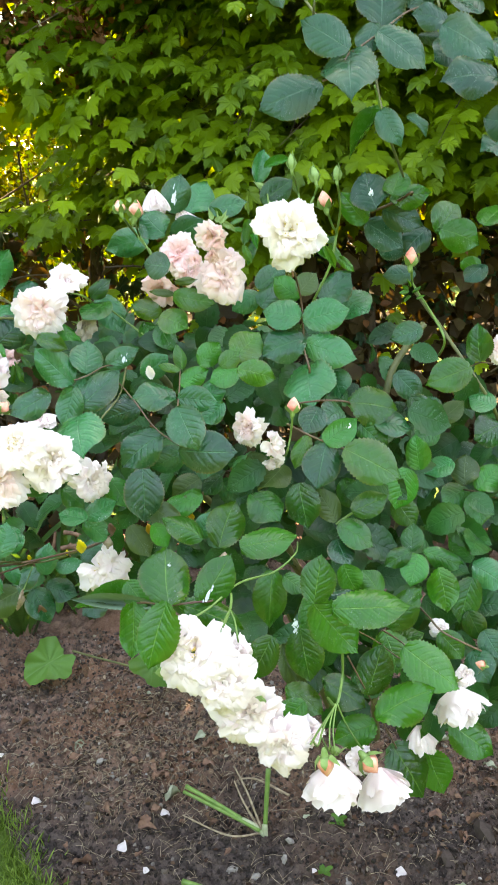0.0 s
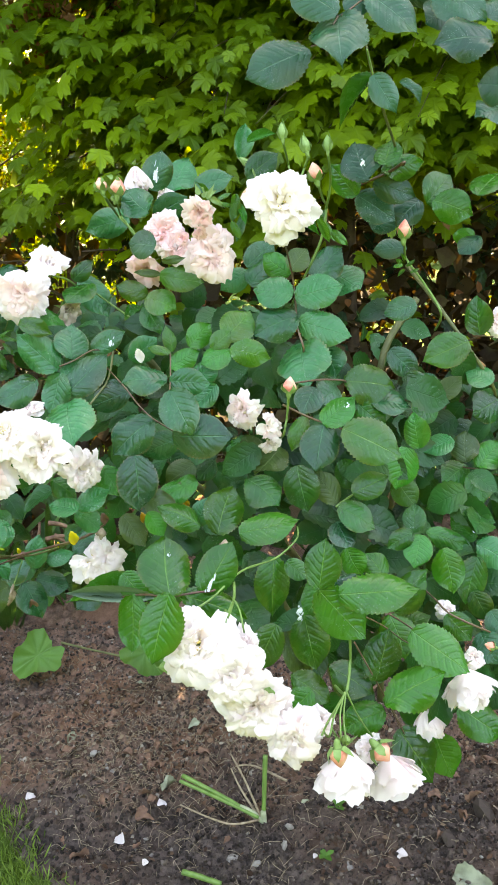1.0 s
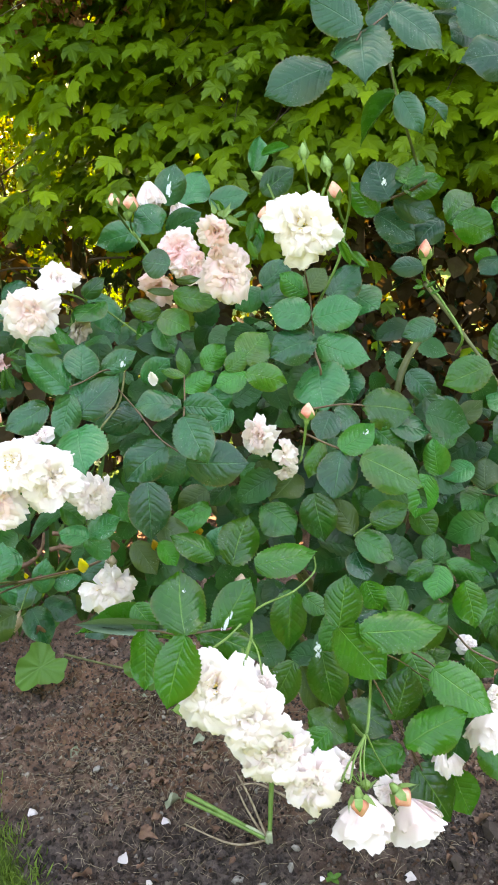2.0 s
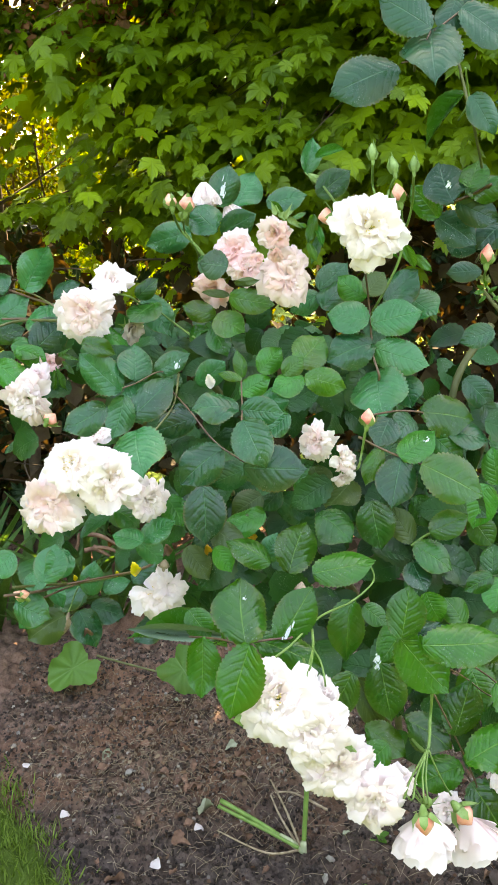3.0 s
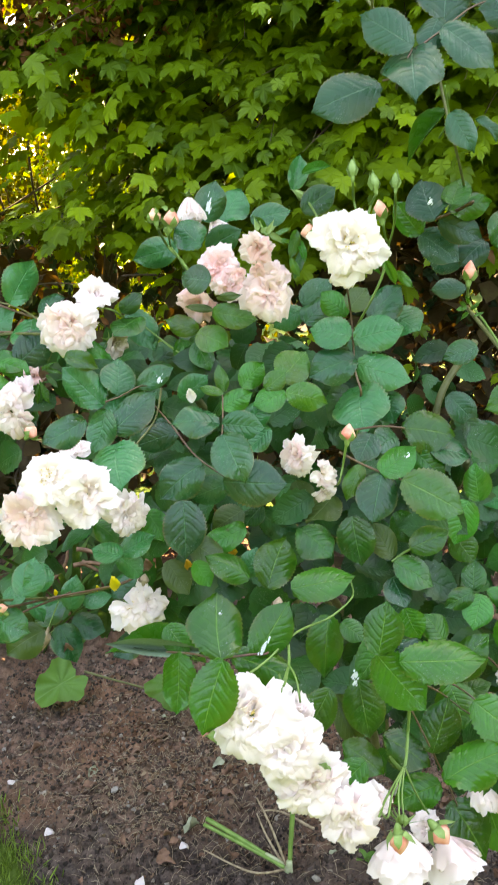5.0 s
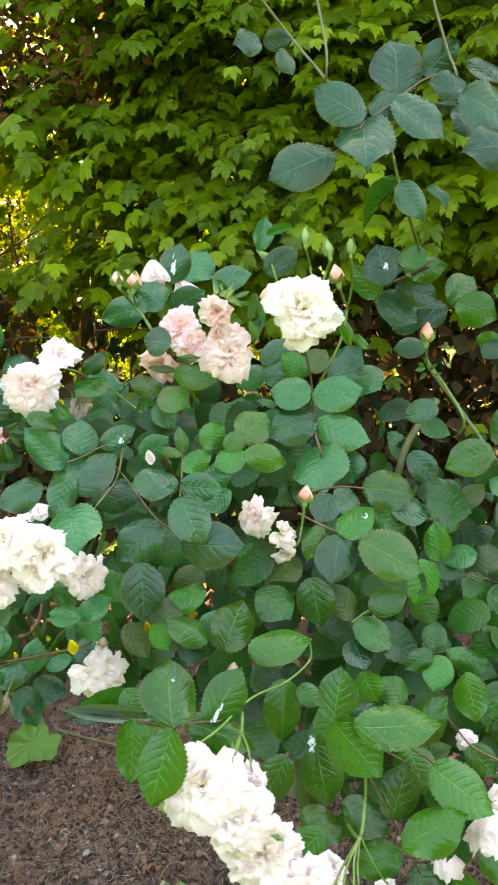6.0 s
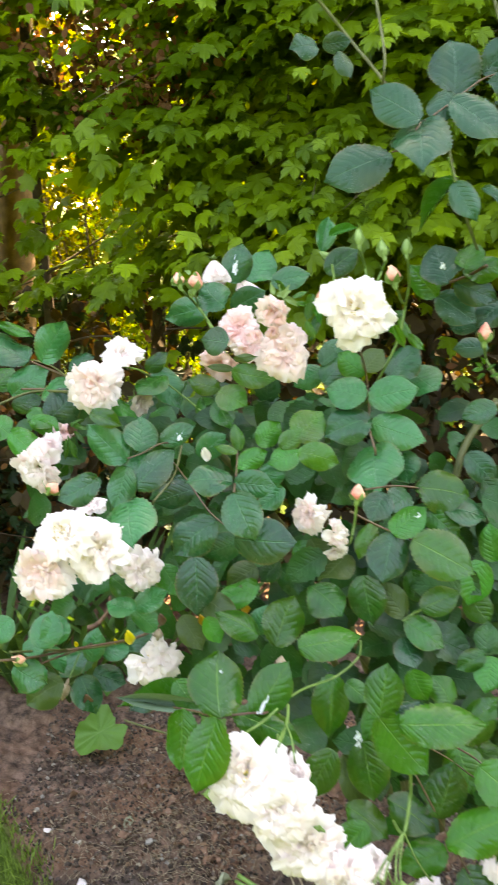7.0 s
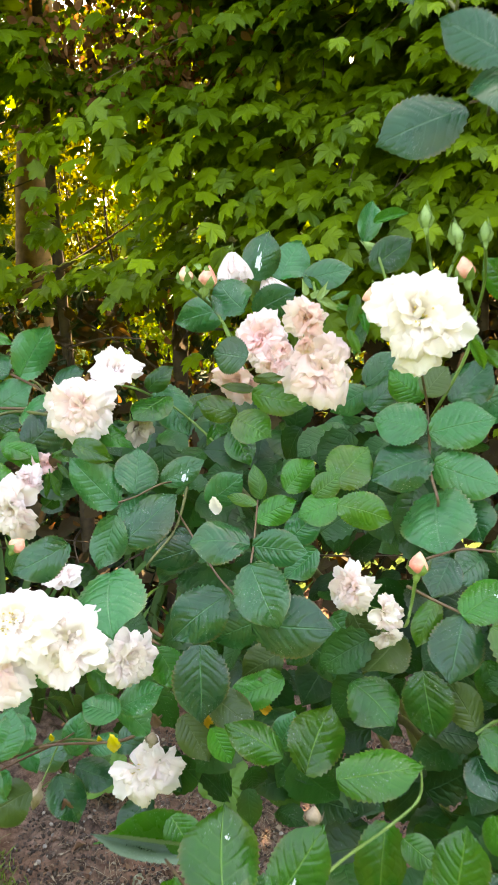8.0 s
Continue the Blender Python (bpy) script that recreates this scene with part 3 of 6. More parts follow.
def lathe(bm, profile, m, sides=9, swirl=0.0):
    rings = []
    for r, h in profile:
        rings.append([bm.verts.new(m @ Vector((r * math.cos(a + swirl * h) * (1 + 0.06 * math.sin(3 * a)), r * math.sin(a + swirl * h), h))) for a in (6.2832 * k / sides for k in range(sides))])
    for p, q in zip(rings, rings[1:]):
        for k in range(sides):
            bm.faces.new((p[k], p[(k + 1) % sides], q[(k + 1) % sides], q[k]))
    bm.faces.new(rings[0][::-1])
    bm.faces.new(rings[-1])


def bud(bx, by, bz, tx, ty, tz, width, kind="pink"):
    """A rosebud from the foot of its hip to its tip; green ones are still closed in their sepals."""
    base, tip = Vector((bx, by, bz)), Vector((tx, ty, tz))
    length = (tip - base).length
    m = Matrix.Translation(base) @ (tip - base).to_track_quat("Z", "Y").to_matrix().to_4x4()
    r = width / 2
    bm = bmesh.new()
    lathe(bm, [(r * s, length * h) for s, h in ((0.30, 0.22), (0.74, 0.34), (0.94, 0.48), (0.88, 0.62), (0.62, 0.78), (0.32, 0.92), (0.05, 1.02))], m, 10, 2.0 / length)
    label = {"pink": "peach-pink rosebud", "green": "closed green rosebud", "dry": "dried brown rosebud"}[kind]
    body = part("bud", bm, {"pink": BUD_PINK, "green": CALYX, "dry": DRY}[kind], ROSE, label)
    bm = bmesh.new()
    lathe(bm, [(r * s, length * h) for s, h in ((0.16, -0.04), (0.28, 0.04), (0.36, 0.12), (0.38, 0.20), (0.64, 0.32))], m, 8)
    for k in range(5):
        a = k * 1.2566
        d, s = Vector((math.cos(a), math.sin(a), 0)), Vector((-math.sin(a), math.cos(a), 0))
        reach = (0.72, 0.5, 0.62, 0.9, 0.55)[k] * (1.45 if kind == "green" else 0.85)
        pts = [d * r * 0.55 + Vector((0, 0, length * 0.24)), d * r * 1.08 + Vector((0, 0, length * (0.24 + 0.3 * reach))), d * r * (0.38 if kind == "green" else (1.0, 1.7, 0.9, 1.2, 2.0)[k]) + Vector((0, 0, length * (0.24 + reach * 0.75)))]
        left = [m @ (p - s * r * w) for p, w in zip(pts, (0.4, 0.38, 0.02))]
        right = [m @ (p + s * r * w) for p, w in zip(pts, (0.4, 0.38, 0.02))]
        lv, rv = [bm.verts.new(q) for q in left], [bm.verts.new(q) for q in right]
        for i in range(2):
            bm.faces.new((lv[i], rv[i], rv[i + 1], lv[i + 1]))
    part("calyx", bm, DRY if kind == "dry" else CALYX, body)


def dropping(x, y, z, size, long):
    """A white splash on a leaf, with runs and drops round it."""
    rnd = random.Random(int(x * 1000) % 97)
    one = template_of(blade_mesh("run", int(x * 1000) % 97, None, rows=10, columns=(-1, 0, 1), teeth=0.12, fold=0.0, droop=0.02, point=0.5, ripple=0.05))
    poses = [frame_pose((0, 0, 0), (0, 1, 0), (0, 0, 1), 0.75, 0.8)]
    for k in range(7):
        poses.append(frame_pose((rnd.uniform(-0.8, 0.8), rnd.uniform(-0.3, 0.95), 0), (rnd.uniform(-0.5, 0.5), 1, 0), (0, 0, 1), rnd.uniform(0.12, 0.45), rnd.uniform(0.12, 0.35)))
    me = joined("bird_dropping", one, poses, CHALK)
    here = Vector((x, y, z))
    facing = (VIEWPOINT - here).normalized()
    ob = part("bird_dropping", me, None, None, "", frame_pose(here + facing * 0.010, Vector((0.35, 0, 1)), facing, long, size))
    tagged(ob, "white bird dropping splashed on a rose leaf", "dropping", "bird droppings")


def loose_scrap(x, y, z, size, kind):
    """A yellowed leaf scrap or petal caught among the leaves."""
    me = blade_mesh("leaf_scrap", 77, {"orange": ORANGE, "yellow": YELLOW, "brown": DEAD, "cream": CREAM}[kind], rows=16, teeth=0.05, fold=0.55, droop=0.4, ripple=0.12, point=0.6)
    here = Vector((x, y, z))
    ob = part("leaf_scrap", me, None, None, "", frame_pose(here, Vector((0.3, 0.1, -1)), VIEWPOINT - here, size, size * 0.55))
    tagged(ob, {"orange": "yellowed orange leaf scrap caught in the bush", "yellow": "bright yellow petal caught in the bush", "brown": "curled brown leaf caught in the bush", "cream": "loose cream rose petal caught in the bush"}[kind], "leaf", "leaf scraps")


# leaves, from base to tip, with their width
leaf(-0.328, 1.203, 1.203, -0.297, 1.222, 1.257, 0.045, "t")
leaf(-0.306, 1.223, 1.180, -0.298, 1.180, 1.135, 0.046, "t")
leaf(-0.344, 1.174, 1.141, -0.300, 1.169, 1.123, 0.027, "g")
leaf(-0.294, 1.207, 1.192, -0.259, 1.214, 1.209, 0.026, "t")
leaf(-0.192, 1.076, 1.103, -0.241, 1.090, 1.147, 0.042, "t")
leaf(-0.174, 1.071, 1.117, -0.177, 1.106, 1.153, 0.037, "t")
leaf(-0.154, 1.098, 1.120, -0.111, 1.107, 1.141, 0.027, "t")
leaf(-0.153, 1.144, 1.196, -0.182, 1.111, 1.179, 0.037, "g")
leaf(-0.181, 1.173, 1.196, -0.154, 1.182, 1.219, 0.023, "g")
leaf(-0.175, 1.198, 1.195, -0.141, 1.181, 1.144, 0.039, "t")
leaf(-0.235, 1.085, 1.162, -0.195, 1.081, 1.146, 0.022, "f")
leaf(-0.223, 1.131, 1.164, -0.188, 1.126, 1.146, 0.021, "g")
leaf(-0.170, 1.009, 1.093, -0.122, 1.025, 1.134, 0.040, "t")
leaf(-0.186, 1.065, 1.089, -0.157, 1.089, 1.112, 0.035, "t")
leaf(-0.169, 0.864, 1.149, -0.210, 0.856, 1.128, 0.030, "t")
leaf(-0.177, 1.012, 1.117, -0.191, 0.996, 1.071, 0.033, "t")
leaf(-0.147, 0.889, 1.116, -0.135, 0.844, 1.084, 0.044, "t")
leaf(-0.099, 1.006, 1.092, -0.146, 1.000, 1.077, 0.031, "t")
leaf(-0.109, 1.012, 1.099, -0.133, 1.012, 1.099, 0.011, "t")
leaf(-0.085, 1.315, 1.294, -0.068, 1.334, 1.348, 0.042, "t")
leaf(-0.061, 1.381, 1.287, -0.035, 1.412, 1.332, 0.044, "t")
leaf(-0.018, 1.154, 1.307, 0.031, 1.159, 1.317, 0.029, "t")
leaf(0.040, 1.475, 1.326, 0.052, 1.493, 1.380, 0.029, "t")
leaf(0.052, 1.421, 1.352, 0.095, 1.426, 1.363, 0.015, "g")
leaf(0.048, 1.280, 1.308, 0.092, 1.292, 1.339, 0.037, "g")
leaf(-0.078, 1.177, 1.276, -0.108, 1.207, 1.303, 0.036, "t")
leaf(-0.133, 1.428, 1.250, -0.201, 1.420, 1.232, 0.046, "t")
leaf(-0.078, 1.245, 1.266, -0.032, 1.254, 1.289, 0.037, "t")
leaf(-0.065, 1.145, 1.236, -0.102, 1.166, 1.246, 0.033, "g")
leaf(-0.062, 1.086, 1.211, -0.009, 1.084, 1.201, 0.030, "f")
leaf(-0.080, 1.117, 1.184, -0.120, 1.120, 1.196, 0.026, "f")
leaf(-0.081, 1.102, 1.184, -0.044, 1.085, 1.169, 0.033, "f")
leaf(-0.063, 1.120, 1.207, -0.096, 1.120, 1.211, 0.010, "o")
leaf(-0.106, 1.137, 1.169, -0.092, 1.125, 1.133, 0.029, "g")
leaf(-0.085, 1.115, 1.170, -0.067, 1.104, 1.136, 0.029, "g")
leaf(0.014, 1.021, 1.147, 0.044, 1.052, 1.171, 0.037, "f")
leaf(0.042, 1.126, 1.211, 0.077, 1.137, 1.240, 0.035, "t")
leaf(0.044, 1.144, 1.203, 0.008, 1.136, 1.182, 0.030, "t")
leaf(0.045, 1.110, 1.191, 0.079, 1.121, 1.220, 0.033, "t")
leaf(0.094, 1.048, 1.188, 0.048, 1.062, 1.194, 0.038, "t")
leaf(0.096, 1.046, 1.185, 0.154, 1.052, 1.197, 0.040, "t")
leaf(0.099, 1.043, 1.164, 0.045, 1.034, 1.144, 0.042, "t")
leaf(0.099, 1.038, 1.160, 0.161, 1.033, 1.140, 0.040, "t")
leaf(0.103, 1.040, 1.133, 0.107, 0.986, 1.091, 0.052, "t")
leaf(0.128, 1.047, 1.126, 0.142, 1.020, 1.094, 0.034, "t")
leaf(0.092, 1.069, 1.214, 0.114, 1.086, 1.236, 0.026, "o")
leaf(0.094, 1.092, 1.205, 0.062, 1.100, 1.230, 0.030, "g")
leaf(0.124, 1.139, 1.190, 0.163, 1.153, 1.227, 0.039, "t")
leaf(0.155, 1.173, 1.193, 0.184, 1.136, 1.176, 0.040, "t")
# High right-hand leaves: tones b and d put the shade there into the colour.
leaf(0.183, 1.061, 1.312, 0.173, 1.100, 1.351, 0.040, "b")
leaf(0.203, 1.098, 1.318, 0.252, 1.103, 1.327, 0.029, "d")
leaf(0.196, 1.112, 1.309, 0.245, 1.106, 1.287, 0.035, "b")
leaf(0.179, 1.135, 1.291, 0.225, 1.125, 1.259, 0.040, "b")
leaf(0.175, 1.105, 1.292, 0.145, 1.117, 1.329, 0.032, "d")
leaf(0.200, 1.066, 1.327, 0.213, 1.092, 1.354, 0.027, "d")
leaf(0.265, 1.268, 1.209, 0.218, 1.266, 1.206, 0.027, "b")
leaf(0.255, 1.139, 1.156, 0.212, 1.133, 1.142, 0.030, "t")
leaf(-0.048, 0.936, 1.122, -0.098, 0.934, 1.122, 0.031, "t")
leaf(-0.046, 0.933, 1.123, -0.002, 0.933, 1.118, 0.030, "t")
leaf(-0.043, 0.895, 1.124, -0.021, 0.880, 1.078, 0.041, "t")
leaf(-0.066, 0.930, 1.082, -0.110, 0.917, 1.047, 0.042, "t")
leaf(-0.040, 0.934, 1.059, -0.080, 0.927, 1.043, 0.031, "t")
leaf(-0.044, 0.900, 1.073, 0.020, 0.901, 1.070, 0.047, "t")
leaf(-0.085, 0.905, 1.051, -0.083, 0.886, 0.994, 0.044, "t")
leaf(-0.011, 1.062, 0.975, 0.039, 1.053, 0.944, 0.038, "t")
leaf(-0.049, 0.991, 1.122, -0.015, 0.998, 1.138, 0.024, "g")
leaf(-0.028, 1.035, 1.134, -0.003, 1.045, 1.160, 0.029, "g")
leaf(-0.002, 1.014, 1.137, 0.021, 1.021, 1.155, 0.023, "f")
leaf(0.019, 0.964, 1.147, 0.063, 0.961, 1.135, 0.030, "f")
leaf(0.021, 1.008, 1.135, -0.015, 1.002, 1.122, 0.028, "g")
leaf(-0.045, 0.994, 1.140, -0.052, 1.004, 1.168, 0.015, "f")
leaf(-0.045, 0.965, 1.146, -0.070, 0.966, 1.152, 0.010, "f")
leaf(-0.098, 1.031, 1.123, -0.066, 1.040, 1.147, 0.030, "t")
leaf(-0.023, 1.007, 1.098, 0.005, 1.017, 1.124, 0.029, "t")
leaf(0.003, 0.966, 1.108, -0.024, 0.957, 1.085, 0.024, "t")
leaf(0.032, 0.933, 1.008, 0.066, 0.911, 0.983, 0.038, "g")
leaf(0.000, 0.845, 0.983, 0.018, 0.868, 1.027, 0.041, "d")
leaf(-0.017, 0.856, 0.989, -0.061, 0.862, 1.010, 0.027, "d")
leaf(-0.072, 0.874, 0.999, -0.057, 0.866, 0.974, 0.021, "g")
leaf(-0.023, 0.881, 0.977, -0.010, 0.891, 1.006, 0.023, "t")
leaf(-0.023, 0.937, 1.007, -0.070, 0.929, 0.990, 0.029, "g")
leaf(-0.079, 0.917, 1.000, -0.044, 0.909, 0.976, 0.031, "o")
leaf(-0.027, 0.965, 1.016, -0.061, 0.957, 0.994, 0.031, "o")
leaf(-0.006, 1.024, 0.997, -0.027, 1.015, 0.975, 0.024, "g")
leaf(0.012, 1.047, 1.009, 0.039, 1.027, 0.992, 0.030, "g")
leaf(0.072, 0.980, 1.027, 0.041, 0.947, 1.006, 0.038, "o")
leaf(0.031, 1.021, 1.028, 0.051, 1.012, 0.999, 0.027, "o")
leaf(0.148, 1.016, 1.091, 0.207, 1.014, 1.081, 0.046, "f")
leaf(0.180, 1.011, 1.070, 0.226, 1.009, 1.059, 0.035, "t")
leaf(0.116, 0.932, 1.069, 0.153, 0.942, 1.095, 0.033, "g")
leaf(0.118, 0.935, 1.068, 0.106, 0.908, 1.023, 0.042, "t")
leaf(0.136, 0.918, 1.067, 0.199, 0.908, 1.034, 0.048, "f")
leaf(0.234, 0.993, 1.013, 0.229, 1.008, 1.054, 0.031, "g")
leaf(0.278, 1.013, 1.016, 0.242, 1.008, 1.002, 0.030, "t")
leaf(0.145, 0.905, 0.997, 0.185, 0.912, 1.014, 0.030, "f")
leaf(0.130, 0.916, 0.981, 0.106, 0.928, 1.017, 0.028, "o")
leaf(0.087, 0.926, 1.024, 0.097, 0.909, 0.975, 0.040, "g")
leaf(0.130, 0.907, 0.982, 0.170, 0.899, 0.956, 0.032, "g")
leaf(0.215, 0.963, 1.026, 0.199, 0.947, 0.981, 0.039, "g")
leaf(0.203, 0.972, 0.985, 0.226, 0.961, 0.953, 0.031, "f")
leaf(0.234, 1.022, 1.004, 0.245, 1.009, 0.969, 0.028, "t")
leaf(0.100, 0.962, 1.068, 0.083, 0.949, 1.031, 0.022, "f")
leaf(0.112, 0.986, 1.095, 0.095, 0.961, 1.069, 0.030, "t")
leaf(0.140, 1.003, 1.088, 0.114, 0.973, 1.080, 0.029, "t")
leaf(0.163, 1.012, 1.066, 0.197, 1.003, 1.037, 0.033, "g")
leaf(0.140, 0.967, 1.013, 0.159, 0.956, 0.979, 0.031, "g")
leaf(0.220, 1.125, 1.100, 0.254, 1.113, 1.064, 0.034, "t")
leaf(0.248, 1.104, 1.067, 0.270, 1.077, 1.046, 0.034, "t")
leaf(0.301, 1.050, 1.125, 0.245, 1.043, 1.104, 0.041, "f")
leaf(0.289, 0.957, 1.153, 0.287, 0.972, 1.194, 0.031, "g")
leaf(0.266, 1.054, 1.055, 0.298, 1.063, 1.079, 0.026, "o")
leaf(0.233, 1.076, 1.081, 0.267, 1.064, 1.047, 0.032, "t")
leaf(0.293, 1.007, 0.987, 0.298, 1.034, 1.018, 0.033, "o")
leaf(0.300, 1.032, 0.975, 0.266, 1.011, 0.959, 0.032, "g")
leaf(0.306, 1.008, 0.978, 0.309, 0.981, 0.945, 0.034, "g")
leaf(0.306, 1.002, 0.982, 0.339, 1.019, 1.007, 0.034, "g")
leaf(0.215, 0.917, 0.942, 0.219, 0.934, 0.971, 0.026, "g")
leaf(0.199, 0.938, 0.938, 0.170, 0.917, 0.940, 0.027, "g")
leaf(0.210, 0.897, 0.952, 0.180, 0.892, 0.936, 0.022, "g")
leaf(0.219, 0.899, 0.948, 0.208, 0.877, 0.918, 0.031, "g")
leaf(0.225, 0.905, 0.948, 0.272, 0.898, 0.930, 0.023, "g")
leaf(0.291, 0.941, 0.918, 0.263, 0.951, 0.946, 0.024, "g")
leaf(0.233, 0.856, 0.952, 0.242, 0.840, 0.907, 0.033, "d")
leaf(0.281, 0.905, 0.931, 0.319, 0.896, 0.907, 0.035, "t")
leaf(0.277, 0.879, 0.928, 0.261, 0.862, 0.880, 0.033, "g")
leaf(0.270, 0.864, 0.895, 0.285, 0.854, 0.865, 0.025, "d")
leaf(0.178, 0.824, 0.897, 0.214, 0.838, 0.938, 0.035, "d")
leaf(0.111, 0.734, 0.971, 0.186, 0.735, 0.973, 0.038, "d")
leaf(0.185, 0.767, 0.910, 0.240, 0.752, 0.870, 0.042, "d")
leaf(0.150, 0.764, 0.856, 0.166, 0.781, 0.905, 0.035, "d")
leaf(0.172, 0.819, 0.898, 0.184, 0.793, 0.861, 0.039, "d")
leaf(0.154, 0.731, 0.852, 0.213, 0.740, 0.879, 0.040, "d")
leaf(0.186, 0.831, 0.747, 0.222, 0.811, 0.690, 0.047, "d")
leaf(0.232, 0.857, 0.720, 0.251, 0.840, 0.671, 0.039, "d")
leaf(0.248, 0.821, 0.781, 0.294, 0.809, 0.748, 0.038, "d")
leaf(0.160, 0.766, 0.821, 0.115, 0.760, 0.803, 0.034, "d")
leaf(0.104, 0.770, 0.871, 0.147, 0.761, 0.843, 0.032, "d")
leaf(0.265, 0.814, 0.876, 0.280, 0.791, 0.850, 0.033, "t")
leaf(0.285, 0.850, 0.879, 0.300, 0.830, 0.856, 0.029, "t")
leaf(0.180, 0.826, 0.878, 0.218, 0.830, 0.888, 0.025, "d")
leaf(0.231, 0.821, 0.894, 0.256, 0.811, 0.868, 0.027, "d")
leaf(-0.038, 0.706, 0.990, -0.043, 0.745, 1.032, 0.047, "d")
leaf(-0.011, 0.720, 0.985, 0.018, 0.736, 1.028, 0.034, "d")
leaf(-0.033, 0.651, 1.025, -0.049, 0.632, 0.972, 0.035, "d")
leaf(-0.067, 0.838, 0.918, -0.162, 0.838, 0.927, 0.016, "u")
leaf(-0.063, 0.850, 0.898, -0.162, 0.845, 0.913, 0.027, "d")
leaf(-0.034, 0.750, 0.969, 0.027, 0.743, 0.944, 0.031, "d")
leaf(0.056, 0.813, 0.972, 0.052, 0.793, 0.916, 0.035, "d")
leaf(0.022, 0.833, 0.989, 0.084, 0.838, 1.000, 0.034, "d")
leaf(0.094, 0.739, 0.974, 0.102, 0.755, 1.018, 0.034, "d")
leaf(0.094, 0.745, 0.971, 0.136, 0.731, 0.925, 0.042, "d")
leaf(0.083, 0.786, 0.920, 0.093, 0.768, 0.869, 0.038, "d")
leaf(0.065, 0.819, 0.883, 0.086, 0.803, 0.835, 0.030, "o")
leaf(0.117, 0.818, 0.951, 0.084, 0.802, 0.907, 0.035, "d")
leaf(0.128, 0.906, 0.964, 0.141, 0.883, 0.940, 0.029, "t")
leaf(0.130, 0.830, 0.970, 0.145, 0.821, 0.942, 0.026, "d")
leaf(0.169, 0.833, 0.932, 0.151, 0.848, 0.954, 0.026, "d")
leaf(0.104, 0.765, 0.959, 0.139, 0.770, 0.970, 0.016, "t")
leaf(0.067, 0.793, 0.976, 0.089, 0.788, 0.960, 0.020, "d")
leaf(0.067, 0.765, 0.866, 0.104, 0.756, 0.839, 0.031, "d")
leaf(0.086, 0.740, 0.866, 0.053, 0.729, 0.836, 0.030, "d")
leaf(0.055, 0.765, 0.924, 0.030, 0.750, 0.882, 0.032, "d")
leaf(-0.248, 0.874, 0.960, -0.239, 0.899, 0.992, 0.034, "t")
leaf(-0.238, 1.021, 0.864, -0.230, 1.035, 0.905, 0.028, "t")
leaf(-0.240, 1.032, 0.844, -0.198, 1.029, 0.831, 0.033, "t")
leaf(-0.224, 1.027, 0.871, -0.187, 1.030, 0.879, 0.021, "t")
leaf(-0.250, 1.009, 0.851, -0.229, 0.995, 0.808, 0.038, "t")
leaf(-0.248, 0.942, 0.883, -0.291, 0.932, 0.857, 0.038, "o")
leaf(-0.268, 0.942, 0.900, -0.299, 0.932, 0.872, 0.028, "t")
leaf(-0.283, 1.028, 0.847, -0.243, 1.035, 0.863, 0.026, "t")
leaf(-0.278, 0.996, 0.897, -0.261, 0.986, 0.867, 0.019, "t")
leaf(-0.146, 0.881, 1.001, -0.178, 0.889, 1.005, 0.025, "t")
leaf(-0.151, 0.900, 0.995, -0.115, 0.907, 1.012, 0.025, "t")
leaf(-0.159, 0.931, 0.978, -0.133, 0.924, 0.955, 0.026, "t")
leaf(-0.178, 0.913, 1.024, -0.153, 0.907, 1.004, 0.023, "g")
leaf(-0.175, 0.965, 0.911, -0.147, 0.974, 0.935, 0.025, "t")
leaf(-0.141, 0.944, 0.882, -0.172, 0.933, 0.853, 0.030, "t")
leaf(-0.078, 0.750, 0.971, -0.080, 0.732, 0.920, 0.032, "d")
leaf(-0.140, 0.973, 0.910, -0.116, 0.961, 0.874, 0.031, "t")
leaf(-0.098, 0.834, 0.950, -0.077, 0.825, 0.922, 0.028, "d")
leaf(-0.108, 0.932, 0.971, -0.084, 0.921, 0.936, 0.029, "o")
leaf(-0.130, 0.948, 1.024, -0.111, 0.938, 0.991, 0.029, "g")
leaf(-0.375, 1.287, 1.191, -0.440, 1.291, 1.230, 0.049, "t")
leaf(-0.351, 1.123, 1.129, -0.305, 1.117, 1.091, 0.035, "g")
leaf(-0.401, 1.274, 1.144, -0.346, 1.289, 1.181, 0.048, "t")
leaf(-0.317, 1.170, 1.132, -0.277, 1.194, 1.169, 0.047, "t")
leaf(-0.441, 1.314, 1.145, -0.423, 1.350, 1.172, 0.039, "g")
leaf(-0.388, 1.238, 1.135, -0.344, 1.245, 1.146, 0.028, "g")
leaf(-0.337, 1.164, 1.136, -0.296, 1.162, 1.113, 0.028, "g")
leaf(-0.395, 1.166, 1.133, -0.359, 1.152, 1.114, 0.031, "g")
leaf(-0.225, 0.902, 0.977, -0.249, 0.878, 0.967, 0.031, "t")
leaf(-0.285, 0.899, 0.982, -0.305, 0.882, 0.960, 0.029, "t")
leaf(-0.292, 0.910, 0.918, -0.251, 0.899, 0.904, 0.034, "t")
leaf(-0.283, 0.917, 0.936, -0.252, 0.921, 0.941, 0.023, "t")
leaf(-0.419, 1.303, 1.242, -0.370, 1.303, 1.223, 0.017, "g")
leaf(0.143, 1.006, 1.478, 0.092, 1.014, 1.508, 0.039, "b")
leaf(0.184, 1.075, 1.505, 0.183, 1.103, 1.565, 0.048, "b")
leaf(0.216, 1.099, 1.528, 0.256, 1.110, 1.564, 0.034, "b")
leaf(0.255, 1.062, 1.508, 0.214, 1.064, 1.517, 0.027, "b")
